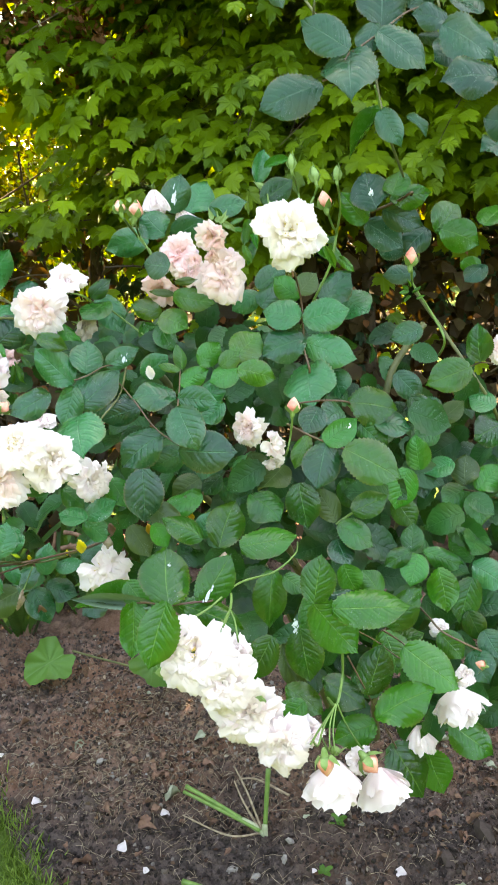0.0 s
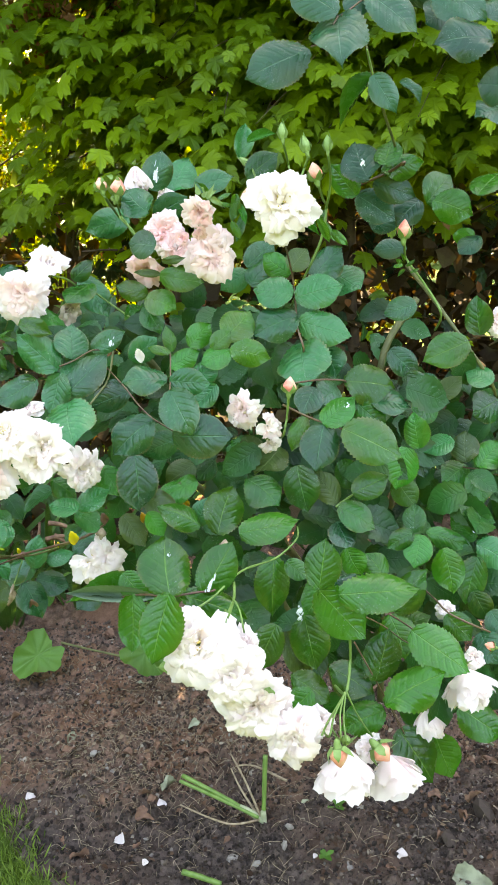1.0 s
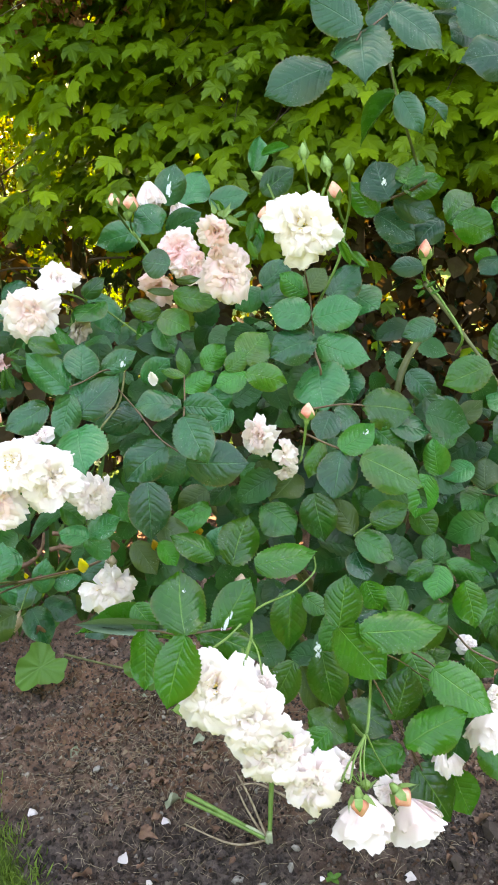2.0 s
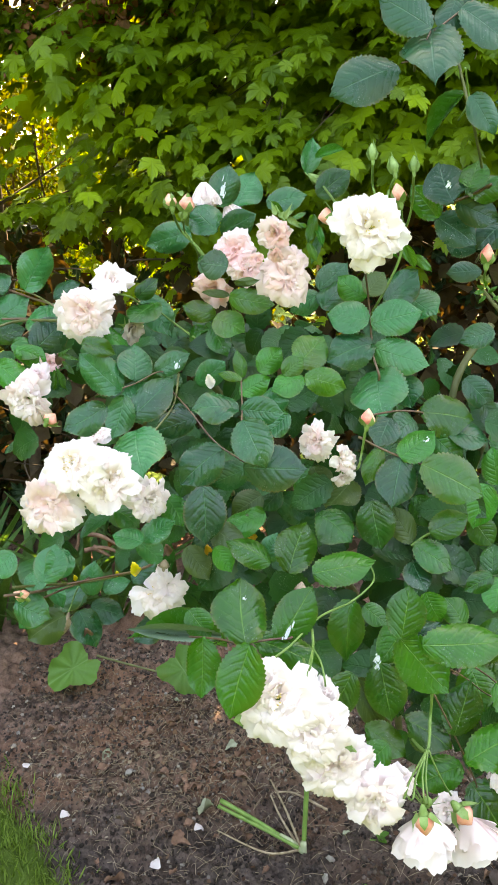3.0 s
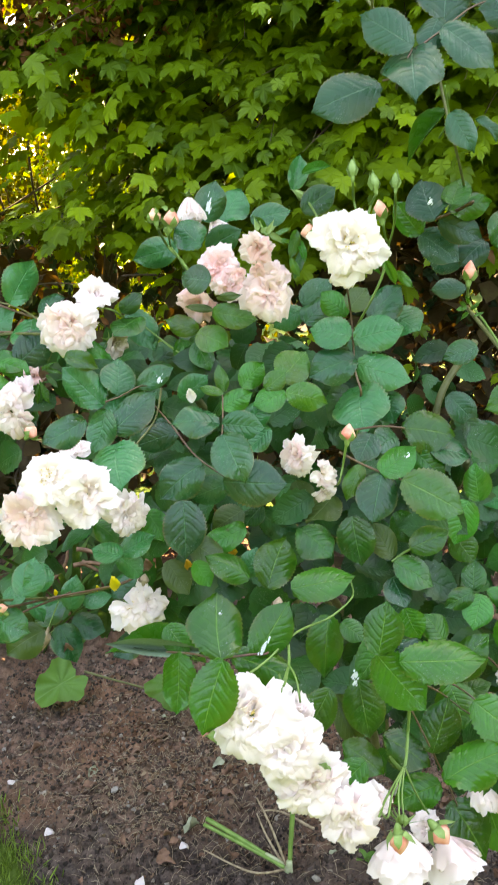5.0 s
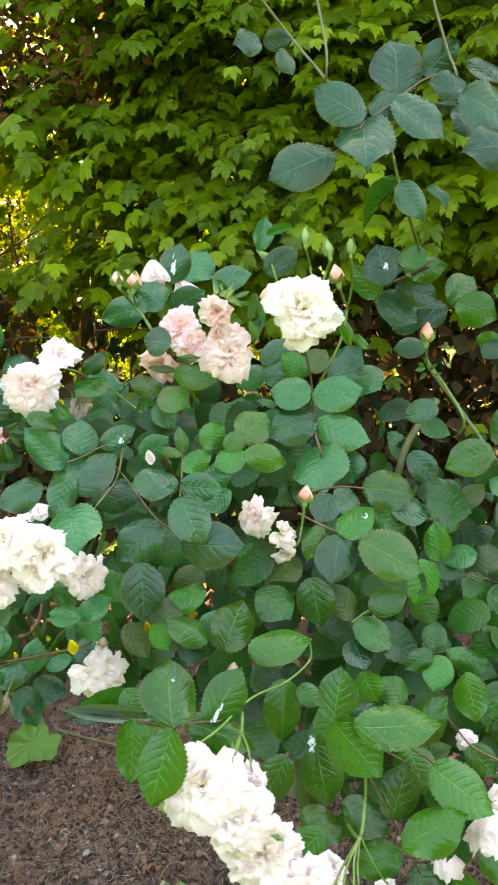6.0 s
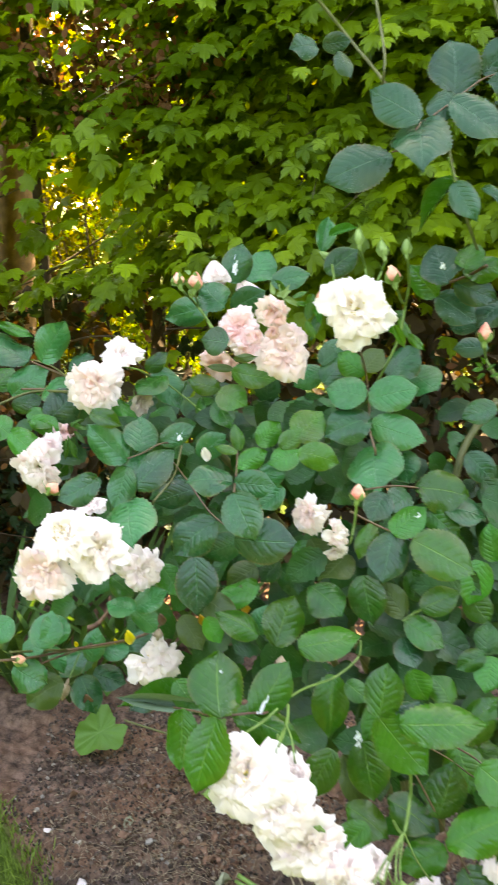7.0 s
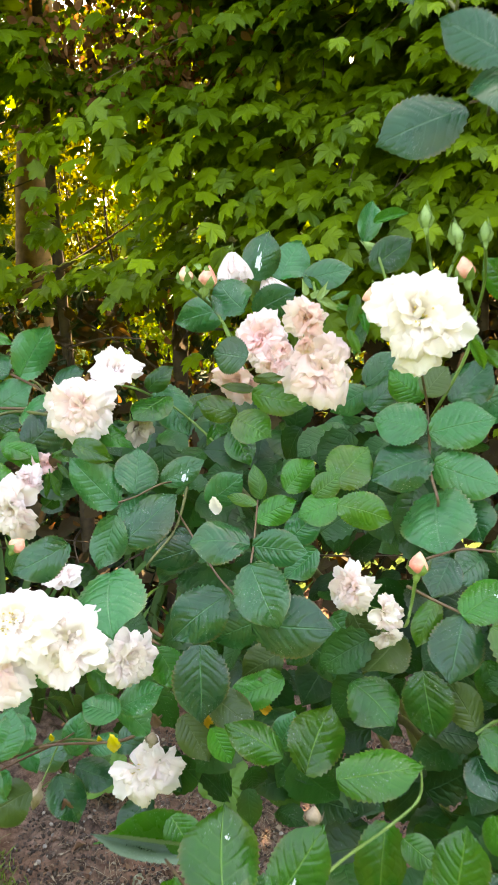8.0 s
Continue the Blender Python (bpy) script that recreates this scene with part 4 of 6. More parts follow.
leaf(0.146, 1.031, 1.478, 0.144, 0.978, 1.426, 0.049, "b")
leaf(0.176, 1.038, 1.499, 0.228, 1.026, 1.457, 0.040, "b")
leaf(0.175, 1.059, 1.509, 0.162, 1.048, 1.472, 0.027, "b")
leaf(0.116, 1.039, 1.448, 0.047, 1.029, 1.421, 0.046, "b")
leaf(0.192, 1.073, 1.421, 0.149, 1.057, 1.368, 0.017, "d")
leaf(0.166, 0.920, 1.415, 0.187, 0.910, 1.380, 0.025, "b")
leaf(0.200, 0.975, 1.410, 0.221, 0.970, 1.390, 0.013, "b")
leaf(0.266, 1.064, 1.486, 0.237, 1.036, 1.468, 0.028, "b")
leaf(0.226, 1.080, 1.497, 0.265, 1.080, 1.493, 0.015, "b")
leaf(0.040, 0.982, 1.545, 0.014, 0.968, 1.541, 0.022, "b")
leaf(0.045, 1.123, 1.568, 0.077, 1.125, 1.572, 0.023, "b")
leaf(0.061, 1.056, 1.551, 0.075, 1.048, 1.523, 0.016, "b")
leaf(0.245, 1.042, 1.504, 0.300, 1.033, 1.467, 0.045, "b")
leaf(0.296, 0.992, 1.447, 0.235, 0.990, 1.443, 0.040, "b")
leaf(0.293, 1.075, 1.518, 0.262, 1.097, 1.544, 0.035, "b")
leaf(0.321, 0.995, 1.405, 0.293, 1.027, 1.408, 0.036, "b")
leaf(0.331, 1.046, 1.381, 0.289, 1.024, 1.372, 0.033, "b")
leaf(0.305, 1.050, 1.472, 0.334, 1.078, 1.491, 0.028, "b")
# More right-hand leaves whose shade is carried by tones b and d.
leaf(0.202, 1.171, 1.246, 0.240, 1.178, 1.269, 0.033, "b")
leaf(0.277, 1.159, 1.279, 0.323, 1.141, 1.260, 0.043, "d")
leaf(0.271, 1.170, 1.275, 0.305, 1.196, 1.307, 0.038, "d")
leaf(0.325, 1.134, 1.285, 0.361, 1.165, 1.309, 0.036, "d")
leaf(0.257, 1.144, 1.281, 0.226, 1.135, 1.251, 0.034, "b")
leaf(0.331, 1.138, 1.236, 0.304, 1.129, 1.216, 0.026, "b")
leaf(0.307, 1.163, 1.239, 0.329, 1.149, 1.221, 0.025, "d")
leaf(0.236, 1.072, 1.067, 0.277, 1.066, 1.044, 0.033, "t")
leaf(0.337, 1.065, 1.069, 0.307, 1.084, 1.077, 0.032, "t")
leaf(0.349, 1.079, 1.042, 0.310, 1.054, 1.030, 0.035, "g")
leaf(0.263, 1.064, 1.052, 0.240, 1.040, 1.028, 0.031, "g")
leaf(0.041, 1.079, 1.283, 0.031, 1.067, 1.249, 0.010, "g")
leaf(0.036, 1.066, 1.291, 0.043, 1.058, 1.268, 0.008, "g")
leaf(0.118, 1.095, 1.282, 0.129, 1.083, 1.250, 0.012, "d")
leaf(0.133, 1.133, 1.267, 0.151, 1.123, 1.238, 0.010, "f")
leaf(0.125, 1.121, 1.271, 0.142, 1.121, 1.273, 0.009, "d")
leaf(0.002, 1.134, 1.292, -0.016, 1.142, 1.314, 0.006, "f")
leaf(0.010, 1.105, 1.294, 0.028, 1.107, 1.301, 0.006, "f")
leaf(0.013, 1.086, 1.289, 0.028, 1.085, 1.286, 0.006, "f")
leaf(0.227, 1.088, 1.214, 0.218, 1.085, 1.220, 0.0046, "f")
leaf(0.228, 1.088, 1.212, 0.215, 1.085, 1.210, 0.0052, "f")
leaf(0.230, 1.088, 1.206, 0.221, 1.085, 1.198, 0.0046, "f")
leaf(0.232, 1.088, 1.210, 0.242, 1.085, 1.218, 0.0046, "f")
leaf(0.237, 1.088, 1.202, 0.248, 1.085, 1.207, 0.0039, "f")
leaf(0.229, 1.088, 1.217, 0.224, 1.085, 1.227, 0.0039, "f")
leaf(-0.279, 1.150, 1.132, -0.253, 1.145, 1.124, 0.0070, "f")
leaf(-0.284, 1.150, 1.117, -0.271, 1.145, 1.086, 0.0071, "f")
leaf(-0.287, 1.150, 1.112, -0.289, 1.145, 1.085, 0.0064, "f")
leaf(-0.276, 1.150, 1.123, -0.261, 1.145, 1.107, 0.0064, "f")
leaf(-0.280, 1.150, 1.129, -0.261, 1.145, 1.140, 0.0056, "f")

# blooms: middle, width, the way they face, colour, openness
rose(0.076, 0.902, 1.302, 0.070, 0.05, -0.97, 0.16, "cream")
rose(-0.007, 1.036, 1.287, 0.040, -0.25, -0.90, -0.10, "blush", 0.62, "peach", 0, 0.05)
rose(-0.055, 1.115, 1.257, 0.058, -0.25, -0.80, 0.50, "blush", 0.8, "peach", 0.05, 0.2)
rose(0.003, 1.053, 1.240, 0.066, 0.30, -0.80, 0.30, "blush", 0.9, "blush", 0.05, 0.35)
rose(-0.079, 1.147, 1.216, 0.040, -0.35, -0.80, -0.45, "peach", 0.6, "peach")
rose(-0.040, 1.100, 1.239, 0.038, 0.00, -0.90, 0.35, "blush", 0.8, "peach", 0.05, 0.2)
rose(-0.010, 1.025, 1.268, 0.016, 0.10, -0.80, -0.30, "peach", 0.34)
rose(-0.029, 1.040, 1.257, 0.016, -0.10, -0.80, 0.50, "peach", 0.36)
rose(-0.235, 1.112, 1.192, 0.069, -0.10, -0.85, 0.15, "white", 0.95, "blush", 0.12, 0.6)
rose(-0.210, 1.153, 1.218, 0.044, 0.15, -0.70, 0.65, "white", 0.5, "white", 0, 0.1)
rose(-0.189, 1.144, 1.166, 0.037, 0.80, -0.56, -0.14, "faded", 0.6, None, 0.3, 0.3)
rose(-0.194, 0.817, 1.109, 0.055, 0.00, -0.84, 0.50, "cream")
rose(-0.167, 0.842, 1.083, 0.062, 0.15, -0.86, 0.40, "white", 0.9, "cream", 0, 0.25)
rose(-0.143, 0.898, 1.039, 0.049, 0.70, -0.70, -0.05, "white", 0.85, "white", 0.05, 0.35)
rose(-0.223, 0.830, 1.065, 0.062, -0.15, -0.90, 0.25, "white", 0.95, "blush", 0, 0.45)
rose(-0.191, 0.900, 1.105, 0.026, 0.00, -0.50, 0.80, "white", 0.5, None, 0.1)
rose(-0.145, 0.929, 0.917, 0.054, -0.10, -0.88, 0.30, "white", 1.0, None, 0, 0.6, "star")
rose(-0.129, 0.932, 0.925, 0.039, 0.35, -0.85, 0.15, "white", 1.0, None, 0.3, 0.1, "star")
rose(-0.013, 0.649, 0.978, 0.068, -0.15, -0.84, 0.48, "white", 0.98, None, 0, 0.45)
rose(0.012, 0.642, 0.953, 0.060, 0.00, -0.90, 0.25, "white", 0.95, "white", 0, 0.5)
rose(0.033, 0.655, 0.913, 0.063, 0.15, -0.85, 0.10, "white", 0.95, None, 0, 0.55)
rose(0.022, 0.672, 0.960, 0.034, 0.55, -0.60, 0.30, "white", 0.8, None, 0.1, 0.4)
rose(0.063, 0.645, 0.887, 0.055, -0.30, -0.85, 0.10, "white", 0.95, None, 0, 0.55)
rose(0.110, 0.668, 0.833, 0.062, -0.05, -0.50, -0.86, "white", 0.92, None, 0, 0.15, "bell")
rose(0.158, 0.700, 0.801, 0.055, 0.30, -0.50, -0.80, "white", 0.85, None, 0, 0.15, "bell")
rose(0.088, 0.684, 0.871, 0.025, -0.10, -0.50, 0.80, "white", 0.6, None, 0.3)
rose(0.140, 0.730, 0.803, 0.031, 0.15, -0.80, 0.40, "white", 0.8, None, 0.2)
rose(0.031, 0.948, 1.084, 0.042, -0.55, -0.80, 0.05, "white", 0.85, "blush", 0.15, 0.5)
rose(0.057, 0.943, 1.065, 0.031, 0.14, -0.89, 0.20, "blush", 0.9, "cream", 0.1, 0.4, "star")
rose(0.059, 0.940, 1.047, 0.027, 0.13, -0.85, -0.30, "white", 0.9, "faded", 0.2, 0.4, "star")
rose(0.245, 0.772, 0.842, 0.061, 0.08, -0.45, -0.88, "white", 1.0, None, 0, 0.25, "bell")
rose(0.252, 0.785, 0.865, 0.019, 0.10, -0.70, 0.50, "white", 0.6, None, 0.5)
rose(0.221, 0.846, 0.745, 0.048, 0.05, -0.45, -0.88, "white", 0.85, "cream", 0.2, 0.3, "bell")
rose(0.234, 0.834, 0.892, 0.024, 0.00, -0.80, 0.50, "white", 0.9, None, 0.5)
rose(0.319, 0.977, 1.163, 0.038, -0.42, -0.79, 0.44, "cream", 0.8, "blush", 0.1)
rose(-0.310, 1.102, 1.089, 0.062, -0.10, -0.85, 0.00, "blush", 0.85, "white", 0.05, 0.55)
rose(-0.306, 1.147, 1.101, 0.030, 0.20, -0.70, 0.60, "white", 0.6, "blush", 0.3)
rose(-0.295, 1.170, 1.115, 0.026, -0.03, -0.87, 0.48, "peach", 0.5, None, 0.2)
rose(-0.097, 1.233, 1.320, 0.040, 0.10, -0.35, -0.90, "white", 0.5, None, 0, 0.2, "bell")
rose(-0.069, 1.330, 1.289, 0.036, 0.50, -0.40, -0.70, "white", 0.45, None, 0.1, 0.2, "bell")

# buds, from foot to tip


def sepal(bx, by, bz, tx, ty, tz, width):
    """A narrow curled sepal behind a bloom."""
    base, tip = Vector((bx, by, bz)), Vector((tx, ty, tz))
    me = blade_mesh("sepal", int(abs(tx) * 1000) % 50, CALYX, rows=10, columns=(-1, 0, 1), teeth=0.02, fold=0.3, droop=0.25, point=1.6, wide=0.25)
    part("sepal", me, None, ROSE, "", frame_pose(base, tip - base, VIEWPOINT - base, (tip - base).length, width))


sepal(-0.008, 1.045, 1.304, -0.013, 1.045, 1.319, 0.006)
sepal(-0.005, 1.045, 1.302, 0.002, 1.045, 1.309, 0.006)
sepal(0.001, 1.045, 1.300, 0.010, 1.045, 1.317, 0.006)
sepal(0.004, 1.045, 1.302, 0.021, 1.045, 1.288, 0.007)
sepal(0.009, 1.045, 1.298, 0.019, 1.045, 1.294, 0.006)
sepal(0.004, 1.045, 1.305, 0.012, 1.045, 1.309, 0.005)
sepal(-0.127, 1.140, 1.317, -0.129, 1.140, 1.325, 0.005)
sepal(-0.114, 1.140, 1.322, -0.123, 1.140, 1.325, 0.006)
sepal(-0.111, 1.140, 1.322, -0.105, 1.140, 1.318, 0.005)
sepal(-0.137, 1.140, 1.311, -0.137, 1.140, 1.319, 0.004)
leaf(-0.061, 1.050, 1.250, -0.093, 1.060, 1.253, 0.031, "t")
leaf(-0.053, 1.030, 1.235, -0.025, 1.020, 1.240, 0.009, "o")
leaf(0.033, 1.060, 1.303, 0.027, 1.060, 1.272, 0.013, "f")
leaf(0.027, 1.050, 1.274, 0.037, 1.050, 1.253, 0.009, "f")
leaf(0.115, 0.950, 1.283, 0.127, 0.950, 1.258, 0.009, "f")
leaf(0.134, 1.000, 1.265, 0.152, 1.000, 1.248, 0.010, "d")

bud(0.080, 0.917, 1.357, 0.079, 0.923, 1.376, 0.010, "green")
bud(0.107, 0.962, 1.343, 0.103, 0.969, 1.363, 0.012, "green")
bud(0.132, 1.011, 1.342, 0.132, 1.018, 1.362, 0.011, "green")
bud(0.123, 1.032, 1.309, 0.118, 1.039, 1.334, 0.018, "pink")
bud(0.227, 1.083, 1.236, 0.230, 1.092, 1.264, 0.018, "pink")
bud(-0.128, 1.143, 1.302, -0.133, 1.150, 1.322, 0.017, "pink")
bud(-0.117, 1.172, 1.292, -0.113, 1.181, 1.320, 0.021, "pink")
bud(-0.122, 1.191, 1.287, -0.120, 1.196, 1.301, 0.012, "green")
bud(0.058, 1.061, 1.302, 0.038, 1.060, 1.299, 0.020, "pink")
bud(0.079, 0.915, 1.104, 0.082, 0.922, 1.125, 0.016, "pink")
bud(0.060, 1.372, 1.316, 0.040, 1.377, 1.332, 0.014, "green")
bud(-0.255, 0.960, 1.099, -0.244, 0.965, 1.111, 0.017, "pink")
bud(0.008, 0.769, 0.999, 0.010, 0.773, 1.012, 0.011, "dry")
bud(-0.132, 0.916, 0.950, -0.130, 0.920, 0.962, 0.011, "dry")
bud(0.276, 0.787, 0.873, 0.263, 0.789, 0.877, 0.010, "pink")
bud(-0.253, 0.974, 0.867, -0.260, 0.965, 0.844, 0.012, "dry")
bud(0.097, 0.625, 0.898, 0.100, 0.622, 0.873, 0.0165, "pink")
bud(0.135, 0.690, 0.845, 0.151, 0.685, 0.826, 0.020, "pink")
bud(-0.035, 0.660, 0.952, -0.047, 0.659, 0.952, 0.011, "green")
bud(0.048, 0.654, 0.925, 0.036, 0.656, 0.932, 0.011, "green")
bud(-0.281, 0.886, 0.939, -0.269, 0.888, 0.940, 0.011, "pink")
bud(-0.273, 0.899, 0.926, -0.290, 0.902, 0.934, 0.013, "pink")

# stems and stalks
stem(0.0013, 0.0011, (0.081, 0.930, 1.357), (0.089, 1.000, 1.335), (0.089, 0.952, 1.319), (0.088, 0.991, 1.294), material=GREEN_STEM)
stem(0.0014, 0.0012, (0.110, 0.992, 1.342), (0.106, 1.002, 1.330), (0.100, 0.979, 1.320), (0.096, 1.028, 1.297), material=GREEN_STEM)
stem(0.0014, 0.0012, (0.134, 1.027, 1.342), (0.141, 1.075, 1.312), (0.140, 1.110, 1.282), (0.137, 1.179, 1.252), material=GREEN_STEM)
stem(0.0015, 0.0013, (0.125, 1.051, 1.309), (0.134, 1.094, 1.290), (0.141, 1.120, 1.281), (0.142, 1.186, 1.259), material=GREEN_STEM)
stem(0.0018, 0.0016, (0.141, 1.120, 1.281), (0.133, 1.116, 1.241), (0.109, 1.131, 1.186), (0.100, 1.194, 1.148), material=GREEN_STEM)
stem(0.0012, 0.0014, (0.081, 0.989, 1.262), (0.094, 1.062, 1.211), (0.097, 1.053, 1.175), (0.097, 1.034, 1.154), (0.103, 1.016, 1.132), (0.103, 1.067, 1.105), material=RED_STEM)
stem(0.0016, 0.0014, (0.233, 1.107, 1.234), (0.242, 1.144, 1.211), (0.251, 1.083, 1.192), (0.264, 1.039, 1.163), (0.267, 1.080, 1.133), material=GREEN_STEM)
stem(0.0019, 0.0017, (-0.133, 1.187, 1.297), (-0.142, 1.370, 1.258), (-0.114, 1.278, 1.247), (-0.105, 1.303, 1.224), material=GREEN_STEM)
stem(0.0015, 0.0015, (-0.125, 1.241, 1.285), (-0.133, 1.331, 1.261), (-0.118, 1.288, 1.250), (-0.114, 1.330, 1.226), material=GREEN_STEM)
stem(0.0023, 0.0021, (-0.113, 1.268, 1.248), (-0.092, 1.196, 1.235), (-0.066, 1.148, 1.200), (-0.058, 1.188, 1.168), material=GREEN_STEM)
stem(0.0014, 0.0012, (0.080, 0.931, 1.100), (0.078, 0.941, 1.074), (0.074, 0.939, 1.056), (0.071, 0.994, 1.030), material=GREEN_STEM)
stem(0.0014, 0.0011, (0.074, 0.938, 1.090), (0.103, 0.942, 1.073), (0.140, 0.937, 1.059), (0.152, 0.992, 1.034), material=RED_STEM)
stem(0.0009, 0.0011, (-0.127, 1.038, 1.113), (-0.103, 0.995, 1.102), (-0.073, 0.962, 1.076), (-0.026, 0.915, 1.062), (-0.012, 0.956, 1.037), material=RED_STEM)
stem(0.0014, 0.0012, (-0.122, 1.066, 1.126), (-0.124, 1.014, 1.104), (-0.142, 0.982, 1.084), (-0.149, 1.028, 1.058), material=OLIVE_CANE)
stem(0.0012, 0.0012, (-0.362, 1.268, 1.196), (-0.323, 1.236, 1.191), (-0.277, 1.158, 1.187), (-0.262, 1.188, 1.166), material=OLIVE_CANE)
stem(0.0019, 0.0016, (-0.378, 1.255, 1.157), (-0.324, 1.226, 1.162), (-0.254, 1.124, 1.176), (-0.232, 1.145, 1.161), material=RED_STEM)
stem(0.0010, 0.0010, (-0.187, 1.060, 1.112), (-0.171, 1.068, 1.116), (-0.148, 1.072, 1.127), (-0.142, 1.130, 1.111), material=RED_STEM)
stem(0.0015, 0.0013, (-0.220, 1.136, 1.207), (-0.205, 1.142, 1.208), (-0.185, 1.144, 1.203), (-0.180, 1.201, 1.182), material=GREEN_STEM)
stem(0.0013, 0.0013, (-0.158, 1.164, 1.185), (-0.131, 1.163, 1.163), (-0.099, 1.118, 1.151), (-0.090, 1.158, 1.127), material=GREEN_STEM)
stem(0.0011, 0.0010, (-0.022, 0.680, 0.989), (-0.002, 0.709, 0.987), (0.024, 0.743, 0.994), (0.057, 0.805, 0.974), (0.079, 0.825, 0.984), (0.084, 0.889, 0.968), material=GREEN_STEM)
stem(0.0013, 0.0012, (0.017, 0.728, 0.991), (0.017, 0.708, 0.987), (0.012, 0.668, 0.991), (0.009, 0.711, 0.973), material=GREEN_STEM)
stem(0.0008, 0.0008, (0.017, 0.702, 0.988), (0.022, 0.679, 0.990), (0.025, 0.670, 0.975), (0.024, 0.724, 0.950), material=GREEN_STEM)
stem(0.0008, 0.0008, (0.016, 0.698, 0.989), (0.011, 0.669, 0.991), (0.009, 0.669, 0.975), (0.007, 0.726, 0.950), material=GREEN_STEM)
stem(0.0015, 0.0014, (0.121, 0.731, 0.930), (0.122, 0.738, 0.896), (0.114, 0.705, 0.886), (0.109, 0.750, 0.863), material=GREEN_STEM)
stem(0.0008, 0.0008, (0.112, 0.697, 0.893), (0.106, 0.678, 0.884), (0.104, 0.661, 0.870), (0.101, 0.712, 0.845), material=GREEN_STEM)
stem(0.0008, 0.0008, (0.113, 0.697, 0.892), (0.109, 0.678, 0.878), (0.110, 0.667, 0.859), (0.109, 0.720, 0.833), material=GREEN_STEM)
stem(0.0008, 0.0008, (0.114, 0.698, 0.892), (0.124, 0.700, 0.866), (0.142, 0.726, 0.821), (0.147, 0.792, 0.786), material=GREEN_STEM)
stem(0.0009, 0.0009, (0.113, 0.703, 0.887), (0.096, 0.678, 0.878), (0.083, 0.644, 0.884), (0.077, 0.689, 0.866), material=GREEN_STEM)
stem(0.0009, 0.0009, (0.112, 0.696, 0.892), (0.100, 0.673, 0.885), (0.093, 0.651, 0.881), (0.089, 0.700, 0.860), material=GREEN_STEM)
stem(0.0009, 0.0008, (0.129, 0.762, 0.903), (0.150, 0.767, 0.857), (0.173, 0.792, 0.799), (0.193, 0.832, 0.740), (0.198, 0.903, 0.699), material=RED_STEM)
stem(0.0011, 0.0009, (0.097, 0.761, 0.963), (0.108, 0.751, 0.965), (0.127, 0.747, 0.964), (0.132, 0.803, 0.943), material=RED_STEM)
stem(0.0011, 0.0010, (-0.095, 0.800, 0.941), (-0.062, 0.727, 0.983), (-0.037, 0.709, 0.989), (-0.030, 0.759, 0.972), material=RED_STEM)
stem(0.0011, 0.0010, (-0.037, 0.711, 0.989), (-0.014, 0.720, 0.987), (0.000, 0.721, 0.988), (0.003, 0.778, 0.969), material=RED_STEM)
stem(0.0014, 0.0013, (-0.286, 0.889, 0.947), (-0.258, 0.935, 0.925), (-0.236, 1.017, 0.885), (-0.166, 0.939, 0.938), (-0.143, 0.968, 0.937), material=OLIVE_CANE)
stem(0.0011, 0.0011, (-0.276, 0.916, 0.913), (-0.260, 0.959, 0.903), (-0.240, 1.006, 0.892), (-0.234, 1.079, 0.869), material=RED_STEM)
stem(0.0008, 0.0008, (-0.248, 1.009, 0.882), (-0.257, 1.005, 0.861), (-0.259, 0.987, 0.852), (-0.261, 1.038, 0.830), material=GREEN_STEM)
stem(0.0007, 0.0007, (0.133, 0.766, 0.932), (0.159, 0.778, 0.910), (0.185, 0.795, 0.880), (0.211, 0.790, 0.869), (0.219, 0.844, 0.845), material=RED_STEM)
stem(0.0014, 0.0013, (0.128, 0.912, 0.979), (0.140, 0.917, 0.986), (0.151, 0.917, 0.994), (0.154, 0.973, 0.977), material=GREEN_STEM)
stem(0.0011, 0.0011, (0.088, 0.934, 1.115), (0.121, 0.982, 1.104), (0.146, 0.988, 1.100), (0.153, 1.047, 1.079), material=RED_STEM)
stem(0.0009, 0.0009, (-0.047, 0.985, 1.142), (-0.045, 0.940, 1.124), (-0.045, 0.916, 1.113), (-0.046, 0.964, 1.090), material=RED_STEM)
stem(0.0054, 0.0041, (0.271, 1.220, 1.145), (0.230, 1.186, 1.100), (0.214, 1.170, 1.054), (0.206, 1.169, 0.963), (0.203, 1.225, 0.911), material=OLIVE_CANE)
stem(0.0026, 0.0022, (0.258, 1.225, 1.190), (0.286, 1.109, 1.144), (0.341, 1.086, 1.061), (0.360, 1.134, 1.012), material=OLIVE_CANE)
stem(0.0011, 0.0009, (0.271, 0.800, 0.884), (0.232, 0.803, 0.904), (0.222, 0.836, 0.904), (0.219, 0.904, 0.885), material=RED_STEM)
stem(0.0010, 0.0008, (0.165, 0.775, 0.924), (0.190, 0.801, 0.893), (0.208, 0.793, 0.878), (0.215, 0.847, 0.852), material=RED_STEM)
stem(0.0010, 0.0010, (0.330, 0.999, 0.973), (0.308, 1.011, 0.977), (0.297, 1.020, 0.976), (0.293, 1.080, 0.956), material=RED_STEM)
stem(0.0010, 0.0010, (0.293, 1.019, 1.133), (0.296, 0.979, 1.147), (0.315, 0.980, 1.143), (0.322, 1.037, 1.122), material=RED_STEM)
stem(0.0018, 0.0015, (-0.020, 1.141, 1.693), (0.021, 1.105, 1.633), (0.051, 1.121, 1.601), (0.079, 1.124, 1.568), (0.108, 1.061, 1.522), (0.132, 1.035, 1.478), (0.139, 1.083, 1.445), material=OLIVE_CANE)
